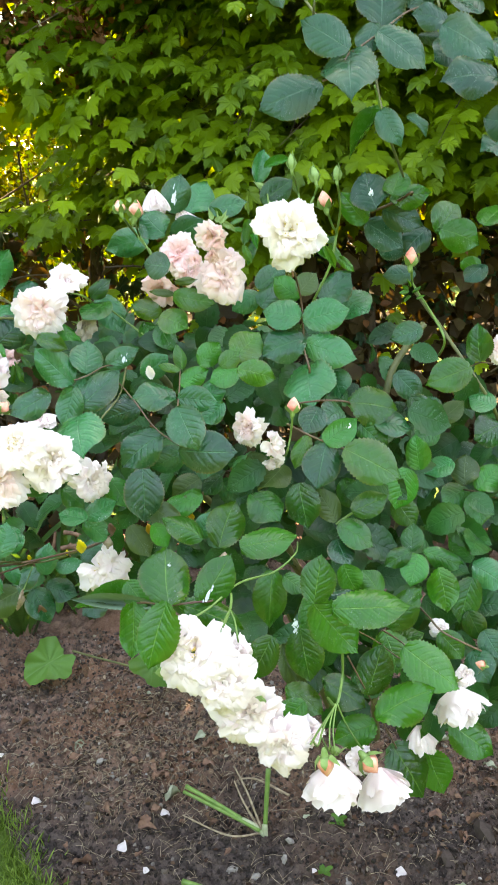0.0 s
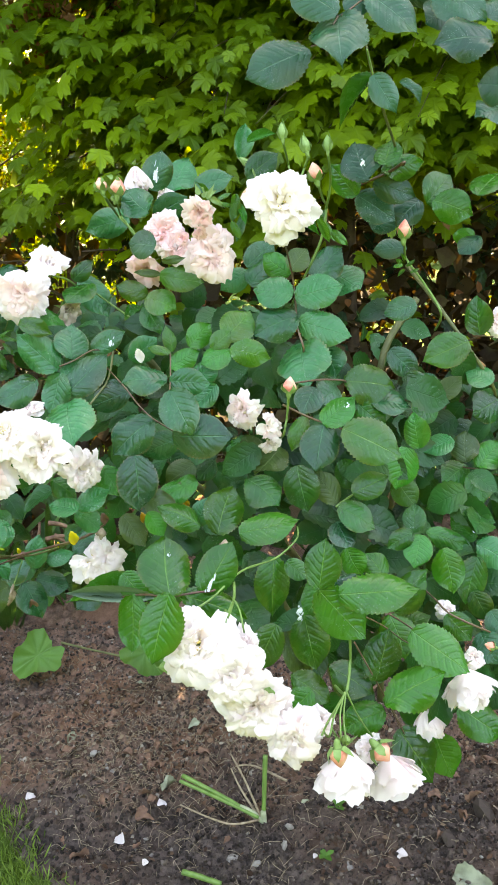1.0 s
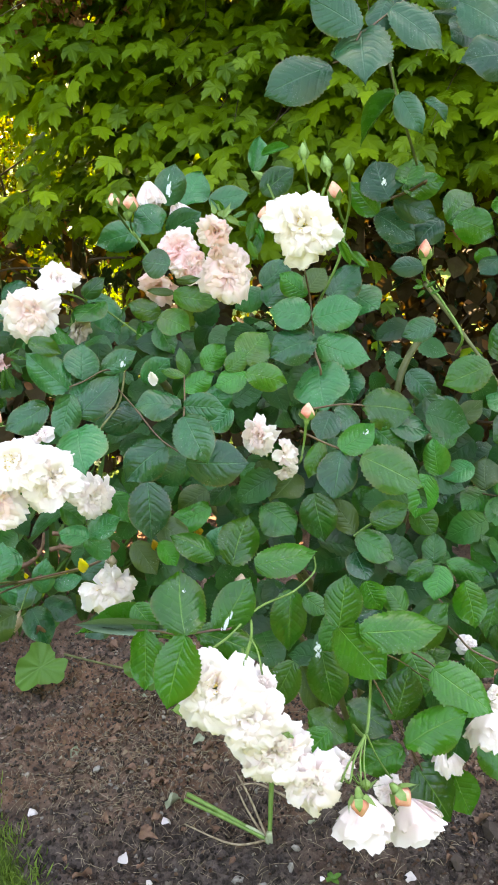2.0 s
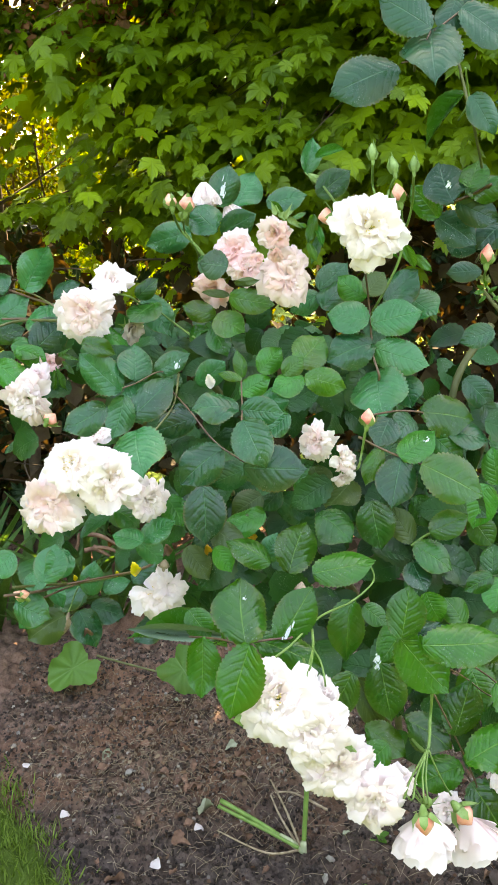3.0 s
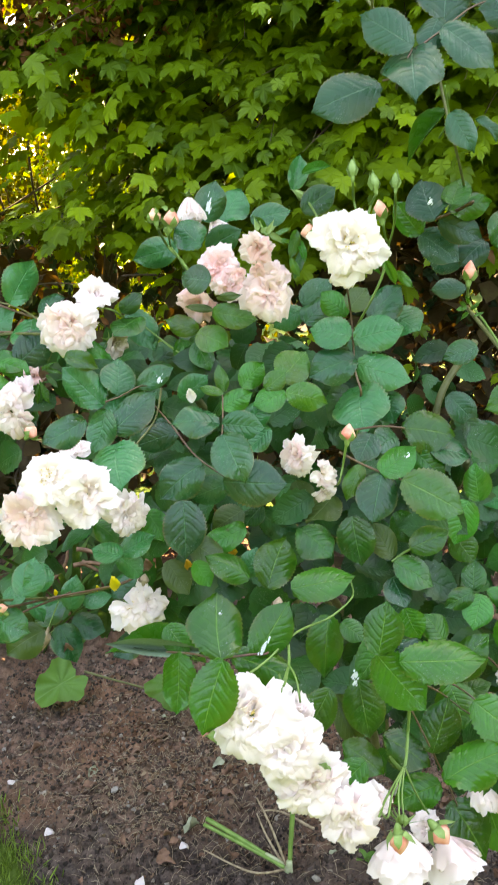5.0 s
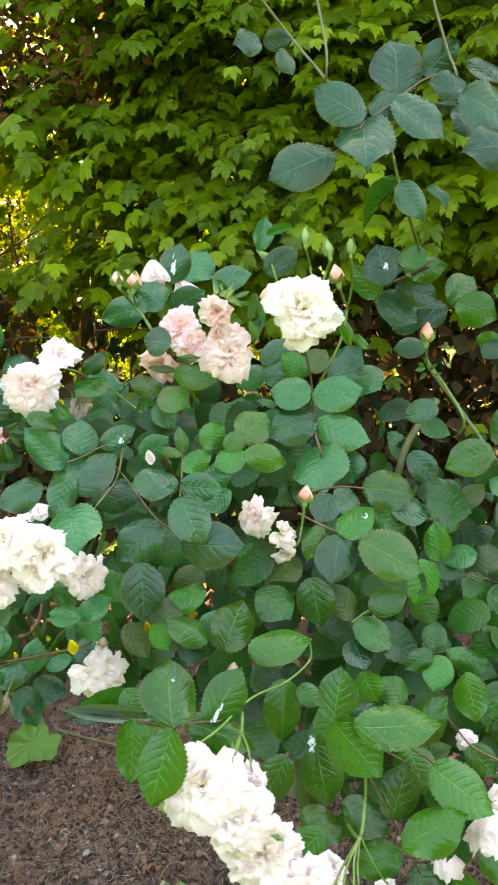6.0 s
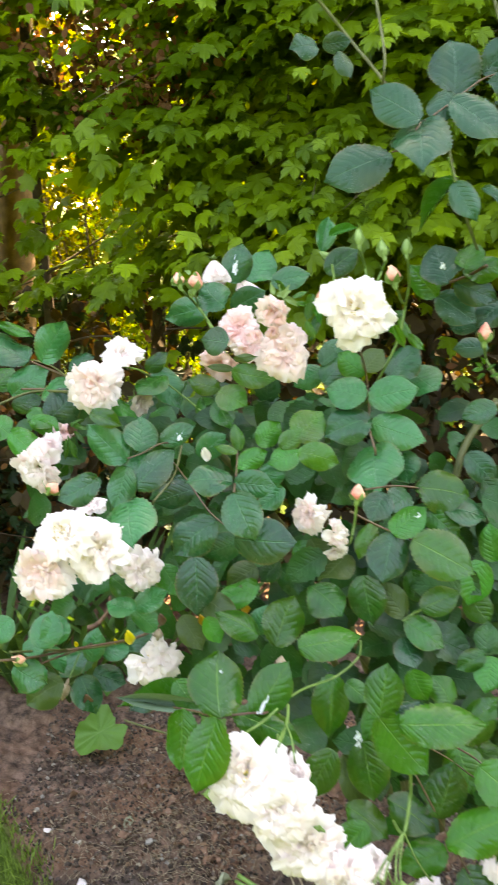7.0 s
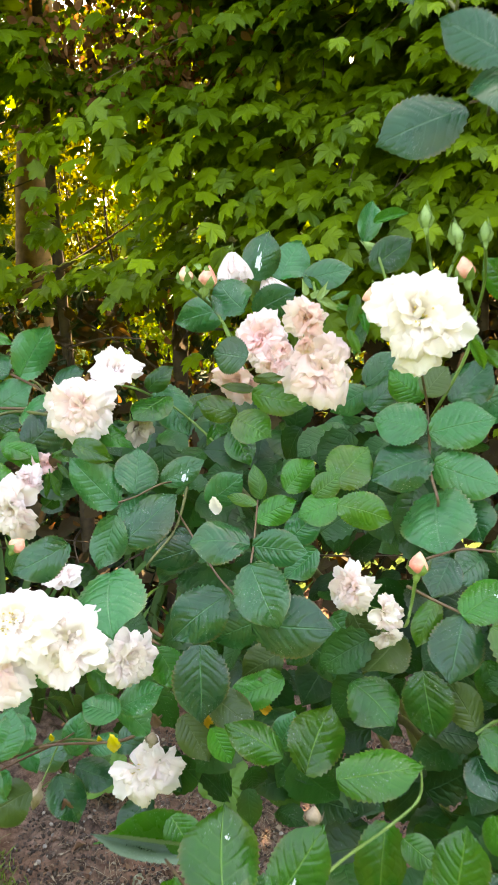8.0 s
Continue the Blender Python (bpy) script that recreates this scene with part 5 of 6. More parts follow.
stem(0.0014, 0.0014, (0.090, 1.126, 1.687), (0.101, 1.108, 1.614), (0.109, 1.066, 1.553), (0.108, 1.051, 1.524), (0.106, 1.103, 1.497), material=OLIVE_CANE)
stem(0.0010, 0.0009, (0.148, 1.024, 1.477), (0.179, 1.050, 1.498), (0.214, 1.073, 1.522), (0.244, 1.075, 1.526), (0.253, 1.134, 1.510), material=RED_STEM)
stem(0.0015, 0.0017, (0.175, 1.060, 1.469), (0.177, 1.012, 1.427), (0.189, 1.009, 1.387), (0.225, 1.111, 1.330), (0.257, 1.215, 1.257), (0.266, 1.309, 1.214), material=OLIVE_CANE)
stem(0.0009, 0.0009, (0.115, 1.007, 1.448), (0.129, 1.004, 1.453), (0.145, 1.026, 1.477), (0.150, 1.092, 1.469), material=RED_STEM)
stem(0.0010, 0.0010, (0.162, 0.934, 1.438), (0.172, 0.962, 1.417), (0.173, 0.950, 1.413), (0.172, 1.004, 1.395), material=GREEN_STEM)
stem(0.0016, 0.0016, (0.212, 1.132, 1.687), (0.224, 1.107, 1.611), (0.240, 1.096, 1.555), (0.248, 1.080, 1.523), (0.250, 1.131, 1.494), material=OLIVE_CANE)
stem(0.0018, 0.0016, (0.165, 1.133, 1.297), (0.189, 1.117, 1.307), (0.213, 1.096, 1.319), (0.226, 1.081, 1.329), (0.229, 1.134, 1.316), material=RED_STEM)
stem(0.0017, 0.0015, (-0.421, 1.279, 1.209), (-0.388, 1.299, 1.193), (-0.330, 1.244, 1.186), (-0.273, 1.155, 1.190), (-0.259, 1.182, 1.175), material=RED_STEM)
stem(0.0019, 0.0019, (-0.396, 1.193, 1.146), (-0.359, 1.239, 1.156), (-0.270, 1.140, 1.176), (-0.244, 1.164, 1.167), material=OLIVE_CANE)
stem(0.0015, 0.0013, (-0.292, 0.876, 0.944), (-0.265, 0.901, 0.935), (-0.245, 0.976, 0.905), (-0.161, 0.936, 0.942), (-0.137, 0.980, 0.939), material=RED_STEM)
stem(0.0014, 0.0012, (0.056, 1.303, 1.320), (0.058, 1.083, 1.313), (0.059, 0.972, 1.308), (0.057, 0.990, 1.287), material=GREEN_STEM)
stem(0.0013, 0.0011, (-0.012, 1.200, 1.311), (-0.003, 1.082, 1.302), (0.003, 1.058, 1.294), (0.004, 1.106, 1.272), material=GREEN_STEM)

# bird droppings and scraps caught among the leaves
dropping(-0.006, 0.723, 0.985, 0.0036, 0.0184)
dropping(0.078, 0.777, 0.928, 0.0052, 0.0087)
dropping(0.078, 0.775, 0.922, 0.0035, 0.0061)
dropping(-0.126, 1.068, 1.132, 0.0045, 0.0105)
dropping(0.175, 1.057, 1.329, 0.0041, 0.0071)
dropping(0.144, 0.942, 1.081, 0.0044, 0.0059)
dropping(0.291, 0.952, 0.922, 0.0055, 0.0115)
dropping(-0.041, 0.739, 1.014, 0.0024, 0.0032)
dropping(-0.080, 1.305, 1.309, 0.0058, 0.0205)
loose_scrap(-0.081, 0.962, 1.152, 0.018, "cream")
loose_scrap(-0.040, 0.930, 0.990, 0.0178, "orange")
loose_scrap(-0.087, 0.929, 0.974, 0.0155, "orange")
loose_scrap(-0.164, 0.911, 0.963, 0.0201, "yellow")
loose_scrap(-0.192, 0.964, 0.926, 0.0089, "yellow")
loose_scrap(-0.247, 0.991, 0.907, 0.0092, "yellow")
loose_scrap(-0.240, 0.992, 0.836, 0.0200, "brown")
loose_scrap(-0.128, 0.914, 0.982, 0.0165, "brown")
loose_scrap(-0.285, 1.161, 1.130, 0.0212, "brown")


# leaves deeper inside the bush, their shade painted as a darker green
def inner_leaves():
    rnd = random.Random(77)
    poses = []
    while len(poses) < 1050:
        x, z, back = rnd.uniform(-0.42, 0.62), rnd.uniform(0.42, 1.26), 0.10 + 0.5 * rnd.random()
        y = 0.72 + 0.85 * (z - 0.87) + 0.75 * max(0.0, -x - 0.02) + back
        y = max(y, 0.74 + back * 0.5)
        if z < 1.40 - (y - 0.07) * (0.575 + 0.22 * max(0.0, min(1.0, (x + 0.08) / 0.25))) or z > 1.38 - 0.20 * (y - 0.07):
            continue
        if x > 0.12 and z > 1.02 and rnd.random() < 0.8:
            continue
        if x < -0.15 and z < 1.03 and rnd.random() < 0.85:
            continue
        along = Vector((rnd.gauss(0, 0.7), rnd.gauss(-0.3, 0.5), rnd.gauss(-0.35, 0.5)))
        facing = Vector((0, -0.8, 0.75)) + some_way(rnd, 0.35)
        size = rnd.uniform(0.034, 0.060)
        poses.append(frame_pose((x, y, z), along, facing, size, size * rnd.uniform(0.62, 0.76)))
    part("inner_foliage", joined("inner_foliage", FILL_LEAF, poses, ROSE_INNER_SHADE), None, ROSE, "inner rose leaves with shade put into a darker colour", kind="stuff")


inner_leaves()

# canes that carry the bush up from the soil
foot = Vector((0.28, 1.85, rise(0.28, 1.85) - 0.02))
for dx, dy, top in ((-0.03, 0.03, (-0.10, 1.22, 1.08)), (0.0, 0.0, (0.10, 1.16, 1.06)), (0.06, 0.05, (0.27, 1.22, 0.98)), (-0.02, -0.03, (0.02, 1.06, 0.92)), (0.03, -0.03, (0.16, 1.02, 0.92)), (-0.06, 0.06, (-0.22, 1.28, 1.02))):
    a, b = foot + Vector((dx, dy, 0)), Vector(top)
    stem(0.010, 0.005, a, a.lerp(b, 0.45) + Vector((0, 0.08, 0.12)), b, material=OLIVE_CANE, name="cane")


# ---- the maple hedge ----
HEDGE = thing("hedge", (0.0, 2.9, rise(0, 2.9)), "tall maple hedge of layered lobed leaves over bare stems", "hedge")


def hedge_wood():
    rnd = random.Random(5)
    for k in range(12):
        x = -1.9 + 0.34 * k + rnd.uniform(-0.12, 0.12)
        y = 3.0 + rnd.uniform(-0.12, 0.25)
        r = rnd.uniform(0.012, 0.030)
        bm = bmesh.new()
        pts = [Vector((x + 0.16 * noise.noise(Vector((k * 1.7, h, 0.5))), y + 0.12 * noise.noise(Vector((k * 1.7, h, 7.5))), h)) for h in (-0.05, 0.5, 1.0, 1.6, 2.3, 3.2)]
        tube(bm, pts, r, r * 0.5, 8, 5, 0.25)
        part("hedge_trunk", bm, BARK, HEDGE)
        for j in range(15):
            p = pts[0].lerp(pts[4], rnd.uniform(0.10, 0.95))
            q = p + Vector((rnd.uniform(-0.45, 0.45), rnd.uniform(-0.55, 0.35), rnd.uniform(0.0, 0.35)))
            part("twig", tube(bmesh.new(), (p, p.lerp(q, 0.5) + some_way(rnd, 0.03), q), rnd.uniform(0.003, 0.008), 0.0015, 4, 4, 0.2), BARK, HEDGE)


hedge_wood()


def thin_spot(p, bare=0.995):
    """How open the hedge is about there, 0 to 1: a gap beside the tree, another above it, the bare foot, and small chinks all over."""
    k = 2.44 / (p.y - 0.06)
    x, z = p.x * k, 1.38 + (p.z - 1.38) * k
    window = math.exp(-((((x + 0.66) / (0.46 if x > -0.66 else 0.8)) ** 2 + ((z - 1.40 + 0.12 * (x + 0.5)) / 0.23) ** 2) ** 1.7))
    beside_trunk = math.exp(-(((x + 0.86) / 0.19) ** 4 + ((z - 1.44) / 0.34) ** 4))
    upper_left = math.exp(-(((x + 0.62) / 0.30) ** 2 + ((z - 1.86) / 0.13) ** 2))
    foot = 1.17 + 0.08 * max(0.0, min(1.0, -(x + 0.25) / 0.15)) + 0.17 * max(0.0, min(1.0, (x - 0.08) / 0.25))
    low = max(0.0, min(1.0, (foot - z) / 0.10))
    few = 0.10 if z < 1.24 else 0.28 if x > -0.2 else 0.20
    chink = max(0.0, min(1.0, (noise.noise(Vector((x * 11, z * 16, 3.3))) - few) / 0.08))
    return max(window * 0.94, beside_trunk * 0.985, upper_left * 0.96, low * bare, chink * 0.985)


COARSE_LEAF = (np.array(((0, 0, 0), (0.42, 0.4, 0.05), (0.25, 0.8, 0), (0, 1, -0.1), (-0.25, 0.8, 0), (-0.42, 0.4, 0.05))), [(0, 1, 2, 3), (0, 3, 4, 5)], [(0.5, 0), (0.9, 0.4), (0.7, 0.8), (0.5, 1), (0.3, 0.8), (0.1, 0.4)])


def hedge_leaves():
    rnd = random.Random(9)
    singles, mass, wood = [], [], bmesh.new()
    shelves = []
    for k in range(215):
        plane = (Vector((-0.14, -0.32, 0.91)) + some_way(rnd, 0.12)).normalized()
        shelves.append((Vector((rnd.uniform(-1.45, 1.3), 2.80 + 0.22 * rnd.random(), 0.80 + 1.5 * (k * 0.618034 % 1.0))), plane))
    for k in range(4700):
        middle, plane = shelves[k % len(shelves)]
        # the sprays of a shelf fan out in one drooping plane
        start = middle + Vector((0.15 + rnd.uniform(-0.26, 0.26), rnd.uniform(-0.12, 0.14), 0))
        start -= plane * ((start - middle).dot(plane) + rnd.gauss(0, 0.022))
        x, z = start.x, start.z
        way = Vector((rnd.uniform(-1.1, -0.05), rnd.uniform(-1.0, -0.5), 0))
        way = (way - plane * way.dot(plane)).normalized()
        reach = rnd.uniform(0.20, 0.50)
        end = start + way * reach - Vector((0, 0, 0.035))
        if k % 4 == 0 and thin_spot(start) < 0.2 and thin_spot(end) < 0.2:
            tube(wood, (start, start.lerp(end, 0.5) + Vector((0, 0, 0.02)), end), 0.003, 0.001, 3, 3)
        side = way.cross(Vector((0, 0, 1))).normalized()
        big = rnd.uniform(0.8, 1.15)
        count = int(reach / 0.036)
        for j in range(count):
            t = (j + 0.6) / count
            q = start.lerp(end, t)
            sign = 1 if j % 2 else -1
            along = way * rnd.uniform(0.45, 1.0) + side * sign * rnd.uniform(0.2, 0.8) - Vector((0, 0, rnd.uniform(0.05, 0.50)))
            facing = plane + some_way(rnd, 0.24)
            size = rnd.uniform(0.052, 0.100) * (1 - 0.25 * t) * big
            if rnd.random() < thin_spot(q):
                continue
            p = frame_pose(q + along.normalized() * 0.02, along, facing, size, size * rnd.uniform(0.85, 1.15), size * rnd.uniform(0.3, 1.2))
            (singles if t > 0.8 and -0.6 < x < 0.55 and 1.2 < z < 1.8 and len(singles) < 290 else mass).append(p)
    part("hedge_foliage", joined("hedge_foliage", MAPLE_LEAF, mass, MAPLE_MASS), None, HEDGE, "dense layered maple leaves", kind="stuff")
    part("sprays", wood, BARK, HEDGE, kind="stuff")
    # the hedge's shaded back, and unseen wings and crown added to block the sun
    mass, low, brown, shade = [], [], [], []
    # Brown leaves whose dark colour paints the shaded gaps between the shelves.
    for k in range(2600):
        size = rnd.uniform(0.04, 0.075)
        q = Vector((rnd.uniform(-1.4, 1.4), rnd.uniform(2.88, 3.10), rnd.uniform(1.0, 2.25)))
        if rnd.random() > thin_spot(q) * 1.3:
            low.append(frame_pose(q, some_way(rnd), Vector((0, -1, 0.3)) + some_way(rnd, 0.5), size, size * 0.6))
    # dark brown and dark green leaves that paint the shade in the hedge's foot
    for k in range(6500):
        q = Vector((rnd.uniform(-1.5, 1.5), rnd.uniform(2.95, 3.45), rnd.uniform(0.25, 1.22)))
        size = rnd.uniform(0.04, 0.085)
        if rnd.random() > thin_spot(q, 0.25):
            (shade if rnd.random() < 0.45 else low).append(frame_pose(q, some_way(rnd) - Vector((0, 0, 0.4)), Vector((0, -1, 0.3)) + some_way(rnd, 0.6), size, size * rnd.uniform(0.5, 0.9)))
    # more dark leaves for the deeper shade of its foot beside the rose
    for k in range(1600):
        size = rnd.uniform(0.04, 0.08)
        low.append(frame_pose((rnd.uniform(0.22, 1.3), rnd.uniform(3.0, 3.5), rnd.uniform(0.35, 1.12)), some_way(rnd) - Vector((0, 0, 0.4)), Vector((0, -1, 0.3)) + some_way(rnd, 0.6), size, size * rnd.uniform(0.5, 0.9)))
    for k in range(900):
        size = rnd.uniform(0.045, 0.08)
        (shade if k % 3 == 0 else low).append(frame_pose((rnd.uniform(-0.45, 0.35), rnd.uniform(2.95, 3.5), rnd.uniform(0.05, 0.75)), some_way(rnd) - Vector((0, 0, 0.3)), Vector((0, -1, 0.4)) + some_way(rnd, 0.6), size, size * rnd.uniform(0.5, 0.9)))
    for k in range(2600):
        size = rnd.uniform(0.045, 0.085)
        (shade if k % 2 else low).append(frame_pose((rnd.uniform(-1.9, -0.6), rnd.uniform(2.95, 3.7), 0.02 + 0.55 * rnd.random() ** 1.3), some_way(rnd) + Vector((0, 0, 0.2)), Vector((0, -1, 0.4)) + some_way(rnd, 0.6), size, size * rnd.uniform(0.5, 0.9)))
    for k in range(118000):
        x, z, y = rnd.uniform(-6.5, 6.5), rnd.uniform(0.1, 6.2), rnd.uniform(2.7, 3.7)
        inside = -1.6 < x < 1.5
        if inside and z < 2.3:
            if z < 1.05:
                if rnd.random() < thin_spot(Vector((x, y, z)), 0.0) or (x < -0.75 + 0.2 * rnd.random() and rnd.random() < 0.45) or rnd.random() < 0.12 + 0.5 * max(0.0, 1 - abs(z - 0.92) / 0.16):
                    continue
            elif y < 3.02 or rnd.random() < thin_spot(Vector((x, y, z)), 0.35) * 1.1 or rnd.random() < ((0.6 if x < -0.15 else 0.3) if y < 3.35 else 0.2):
                continue
        elif z < 0.9 and rnd.random() < 0.6:
            continue
        size = rnd.uniform(0.10, 0.16)
        way = Vector((rnd.gauss(0, 0.6), rnd.gauss(-0.4, 0.5), rnd.gauss(-0.5, 0.4)))
        if inside and z < 1.1:
            size *= 0.55
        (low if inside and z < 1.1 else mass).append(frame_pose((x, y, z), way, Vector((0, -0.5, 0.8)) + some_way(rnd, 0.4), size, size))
    part("hedge_back", joined("hedge_back", COARSE_LEAF, mass, MAPLE_MASS), None, HEDGE, "dense leaves of the hedge's back, with unseen wings and crown added to block the sun", kind="stuff")
    part("foot_foliage", joined("foot_foliage", MAPLE_LEAF, shade, IVY_AND_SHADE), None, HEDGE, "dark green leaves standing in for shade low in the hedge", kind="stuff")
    part("hedge_litter", joined("hedge_litter", COARSE_LEAF, low, HEDGE_SHADE), None, HEDGE, "dark brown leaves standing in for shade in the hedge foot", kind="stuff")
    for k in range(420):
        size = rnd.uniform(0.015, 0.032)
        brown.append(frame_pose((rnd.gauss(-0.50, 0.13), rnd.uniform(2.60, 2.95), rnd.gauss(1.70, 0.07)), some_way(rnd), some_way(rnd), size, size * 0.45))
    for k in range(320):
        size = rnd.uniform(0.02, 0.045)
        brown.append(frame_pose((rnd.gauss(-0.88, 0.25), rnd.uniform(3.70, 3.95), rnd.gauss(2.10, 0.10)), some_way(rnd), some_way(rnd), size, size * 0.6))
    one = joined("hedge_leaf", MAPLE_LEAF, [Matrix()], MAPLE)
    for p in singles:
        part("hedge_leaf", one, None, HEDGE, "", p)
    for k in range(700):
        x, z = rnd.gauss(-0.55, 0.20), rnd.gauss(1.83, 0.09)
        size = rnd.uniform(0.015, 0.034)
        brown.append(frame_pose((x, rnd.uniform(2.6, 3.1), z), some_way(rnd), Vector((0, -1, 0.3)) + some_way(rnd, 0.5), size, size * 0.7))
    for k in range(150):
        size = rnd.uniform(0.02, 0.045)
        brown.append(frame_pose((rnd.uniform(-1.3, 1.2), rnd.uniform(2.6, 3.1), rnd.uniform(0.35, 1.2)), some_way(rnd), Vector((0, -1, 0.3)) + some_way(rnd, 0.5), size, size * 0.6))
    part("withered_leaves", joined("withered_leaves", SMALL_LEAF, brown, BROWN_LEAF), None, HEDGE, "reddish brown withered leaves", kind="stuff")


hedge_leaves()


# ---- sunlit growth beyond the hedge ----
def far_shrub(at, spread, height, count, seed, size, foliage=SUNNY, label="sunlit yellow-green shrub seen through the hedge"):
    rnd = random.Random(seed)
    bush = thing("shrub", (at[0], at[1], rise(at[0], at[1])), label, "shrub", "shrubs beyond the hedge")
    foot = Vector((at[0], at[1], rise(at[0], at[1]) - 0.03))
    tips = []
    for k in range(9):
        tip = foot + Vector((rnd.gauss(0, spread * 0.5), rnd.gauss(0, 0.2), height * rnd.uniform(0.6, 1.0)))
        part("branch", tube(bmesh.new(), (foot + Vector((rnd.gauss(0, spread * 0.2), 0, 0)), foot.lerp(tip, 0.35) + some_way(rnd, 0.10), foot.lerp(tip, 0.7) + some_way(rnd, 0.12), tip), 0.010, 0.002, 5, 5, 0.2), BARK, bush)
        tips.append(tip)
    poses = []
    for k in range(count):
        tip = tips[rnd.randrange(len(tips))]
        p = foot.lerp(tip, rnd.uniform(0.15, 1.05)) + Vector((rnd.gauss(0, spread * 0.28), rnd.gauss(0, 0.14), rnd.gauss(0, 0.16)))
        p.z = max(p.z, 0.1)
        s = size * rnd.uniform(0.7, 1.3)
        poses.append(frame_pose(p, some_way(rnd) - Vector((0, 0, 0.5)), some_way(rnd) + Vector((-0.2, 0.5, 0.6)), s, s * 0.62))
    part("leaves", joined("shrub_leaves", SMALL_LEAF, poses, foliage), None, bush, "small shrub leaves", kind="stuff")


for k, (x, y, h, count) in enumerate(((-1.25, 4.7, 2.3, 4200), (-0.35, 4.9, 2.2, 3600), (0.7, 5.0, 2.2, 3200), (1.7, 4.8, 2.3, 2200), (-2.3, 5.2, 2.6, 4200), (-1.0, 6.4, 3.0, 4000), (0.6, 6.6, 3.0, 3200), (-2.6, 6.8, 3.2, 4000))):
    far_shrub((x, y), 0.6, h, int(count * 1.9), 31 + k, 0.032)


far_shrub((-0.66, 3.75), 0.36, 2.3, 9000, 44, 0.023, MAPLE_MASS, "green shrub in the gap of the hedge")


def far_woods():
    rnd = random.Random(47)
    poses = []
    for k in range(16000):
        x, y = rnd.uniform(-11, 8), rnd.uniform(9.0, 11.5)
        z = 6.5 * rnd.random() ** 1.2 * (0.8 + 0.25 * noise.noise(Vector((x * 0.5, 0, 0))))
        s = rnd.uniform(0.14, 0.26)
        poses.append(frame_pose((x, y, z), some_way(rnd) - Vector((0, 0, 0.5)), some_way(rnd) + Vector((0, 0.3, 0.6)), s, s * 0.8))
    tagged(new("far_woods", joined("far_woods", COARSE_LEAF, poses, SUNNY)), "sunlit trees far beyond the hedge", "trees", kind="stuff")


far_woods()


def far_tree():
    tree = thing("tree", (-1.42, 4.2, rise(-1.42, 4.2)), "ivy-clad tree with a warm brown trunk behind the hedge", "tree")
    bm = bmesh.new()
    tube(bm, ((-1.53, 4.2, -0.1), (-1.44, 4.2, 0.7), (-1.38, 4.2, 1.4), (-1.31, 4.2, 2.1), (-1.28, 4.22, 3.0), (-1.2, 4.25, 4.2)), 0.10, 0.055, 14, 8, 0.14)
    part("trunk", bm, TRUNK_BARK, tree)
    rnd = random.Random(41)
    tips = []
    for k in range(16):
        p = Vector((-1.28, 4.22, rnd.uniform(2.4, 4.0)))
        q = p + Vector((rnd.uniform(-1.3, 1.3), rnd.uniform(-1.0, 1.2), rnd.uniform(0.2, 1.3)))
        part("limb", tube(bmesh.new(), (p, p.lerp(q, 0.5) + some_way(rnd, 0.08), q), 0.022, 0.005, 6, 5, 0.2), TRUNK_BARK, tree)
        tips.append((p, q))
    poses = []
    for k in range(5200):
        p, q = tips[rnd.randrange(len(tips))]
        at = p.lerp(q, rnd.uniform(0.3, 1.15)) + some_way(rnd, 0.22)
        s = rnd.uniform(0.07, 0.12)
        poses.append(frame_pose(at, some_way(rnd) - Vector((0, 0, 0.6)), some_way(rnd, 0.5) + Vector((0, 0, 1)), s, s * 0.8))
    part("crown", joined("crown", MAPLE_LEAF, poses, MAPLE_MASS), None, tree, "", kind="stuff")
    poses = []
    for k in range(420):
        h = rnd.uniform(0.0, 1.9)
        a = rnd.uniform(2.4, 5.2)
        s = rnd.uniform(0.04, 0.07)
        c = Vector((-1.62 + 0.09 * h + 0.10 * math.cos(a), 4.17 + 0.13 * math.sin(a), h))
        poses.append(frame_pose(c, Vector((rnd.gauss(0, 0.4), -0.3, -0.8)), Vector((math.cos(a), math.sin(a) - 0.3, 0.3)) + some_way(rnd, 0.3), s, s))
    part("ivy", joined("ivy", MAPLE_LEAF, poses, IVY_AND_SHADE), None, tree, "dark ivy climbing the trunk", kind="stuff")


far_tree()


# ---- on the ground ----
def ground_point(x, y, lift=0.0):
    return Vector((x, y, rise(x, y) + lift))


def grass(name, label, count, where, tall, seed, blade=0.0022):
    rnd = random.Random(seed)
    one = template_of(blade_mesh("grass_blade", 3, None, rows=4, columns=(-1, 0, 1), teeth=0, fold=0.02, droop=0.35, wide=0.3, point=0.5, ripple=0))
    poses = []
    while len(poses) < count:
        x, y = where(rnd)
        h = tall * rnd.uniform(0.5, 1.3)
        lean = Vector((rnd.gauss(0, 0.35), rnd.gauss(0, 0.35), 1))
        poses.append(frame_pose(ground_point(x, y, -0.004), lean, some_way(rnd), h, blade * rnd.uniform(0.7, 1.4), h))
    me = joined(name, one, poses, GRASS)
    tagged(new(name, me), label, "grass", kind="stuff")


GRASS = leaf_material("grass_blade", (0.035, 0.085, 0.010), (0.20, 0.30, 0.055), (0.16, 0.22, 0.06), (0.22, 0.34, 0.03), 0.28, 0.45, island=True, veins=0.0, slant=0.0, dust=0.0, spread=0.8)


def lawn_spot(rnd):
    while True:
        x, y = rnd.uniform(-1.25, -0.12), rnd.uniform(0.95, 2.05)
        if y < min(0.93 - 1.30 * x, 2.15) + 0.02 * rnd.gauss(0, 1) - 0.12 * (noise.noise(Vector((x * 9, y * 9, 0))) * 0.5):
            return x, y


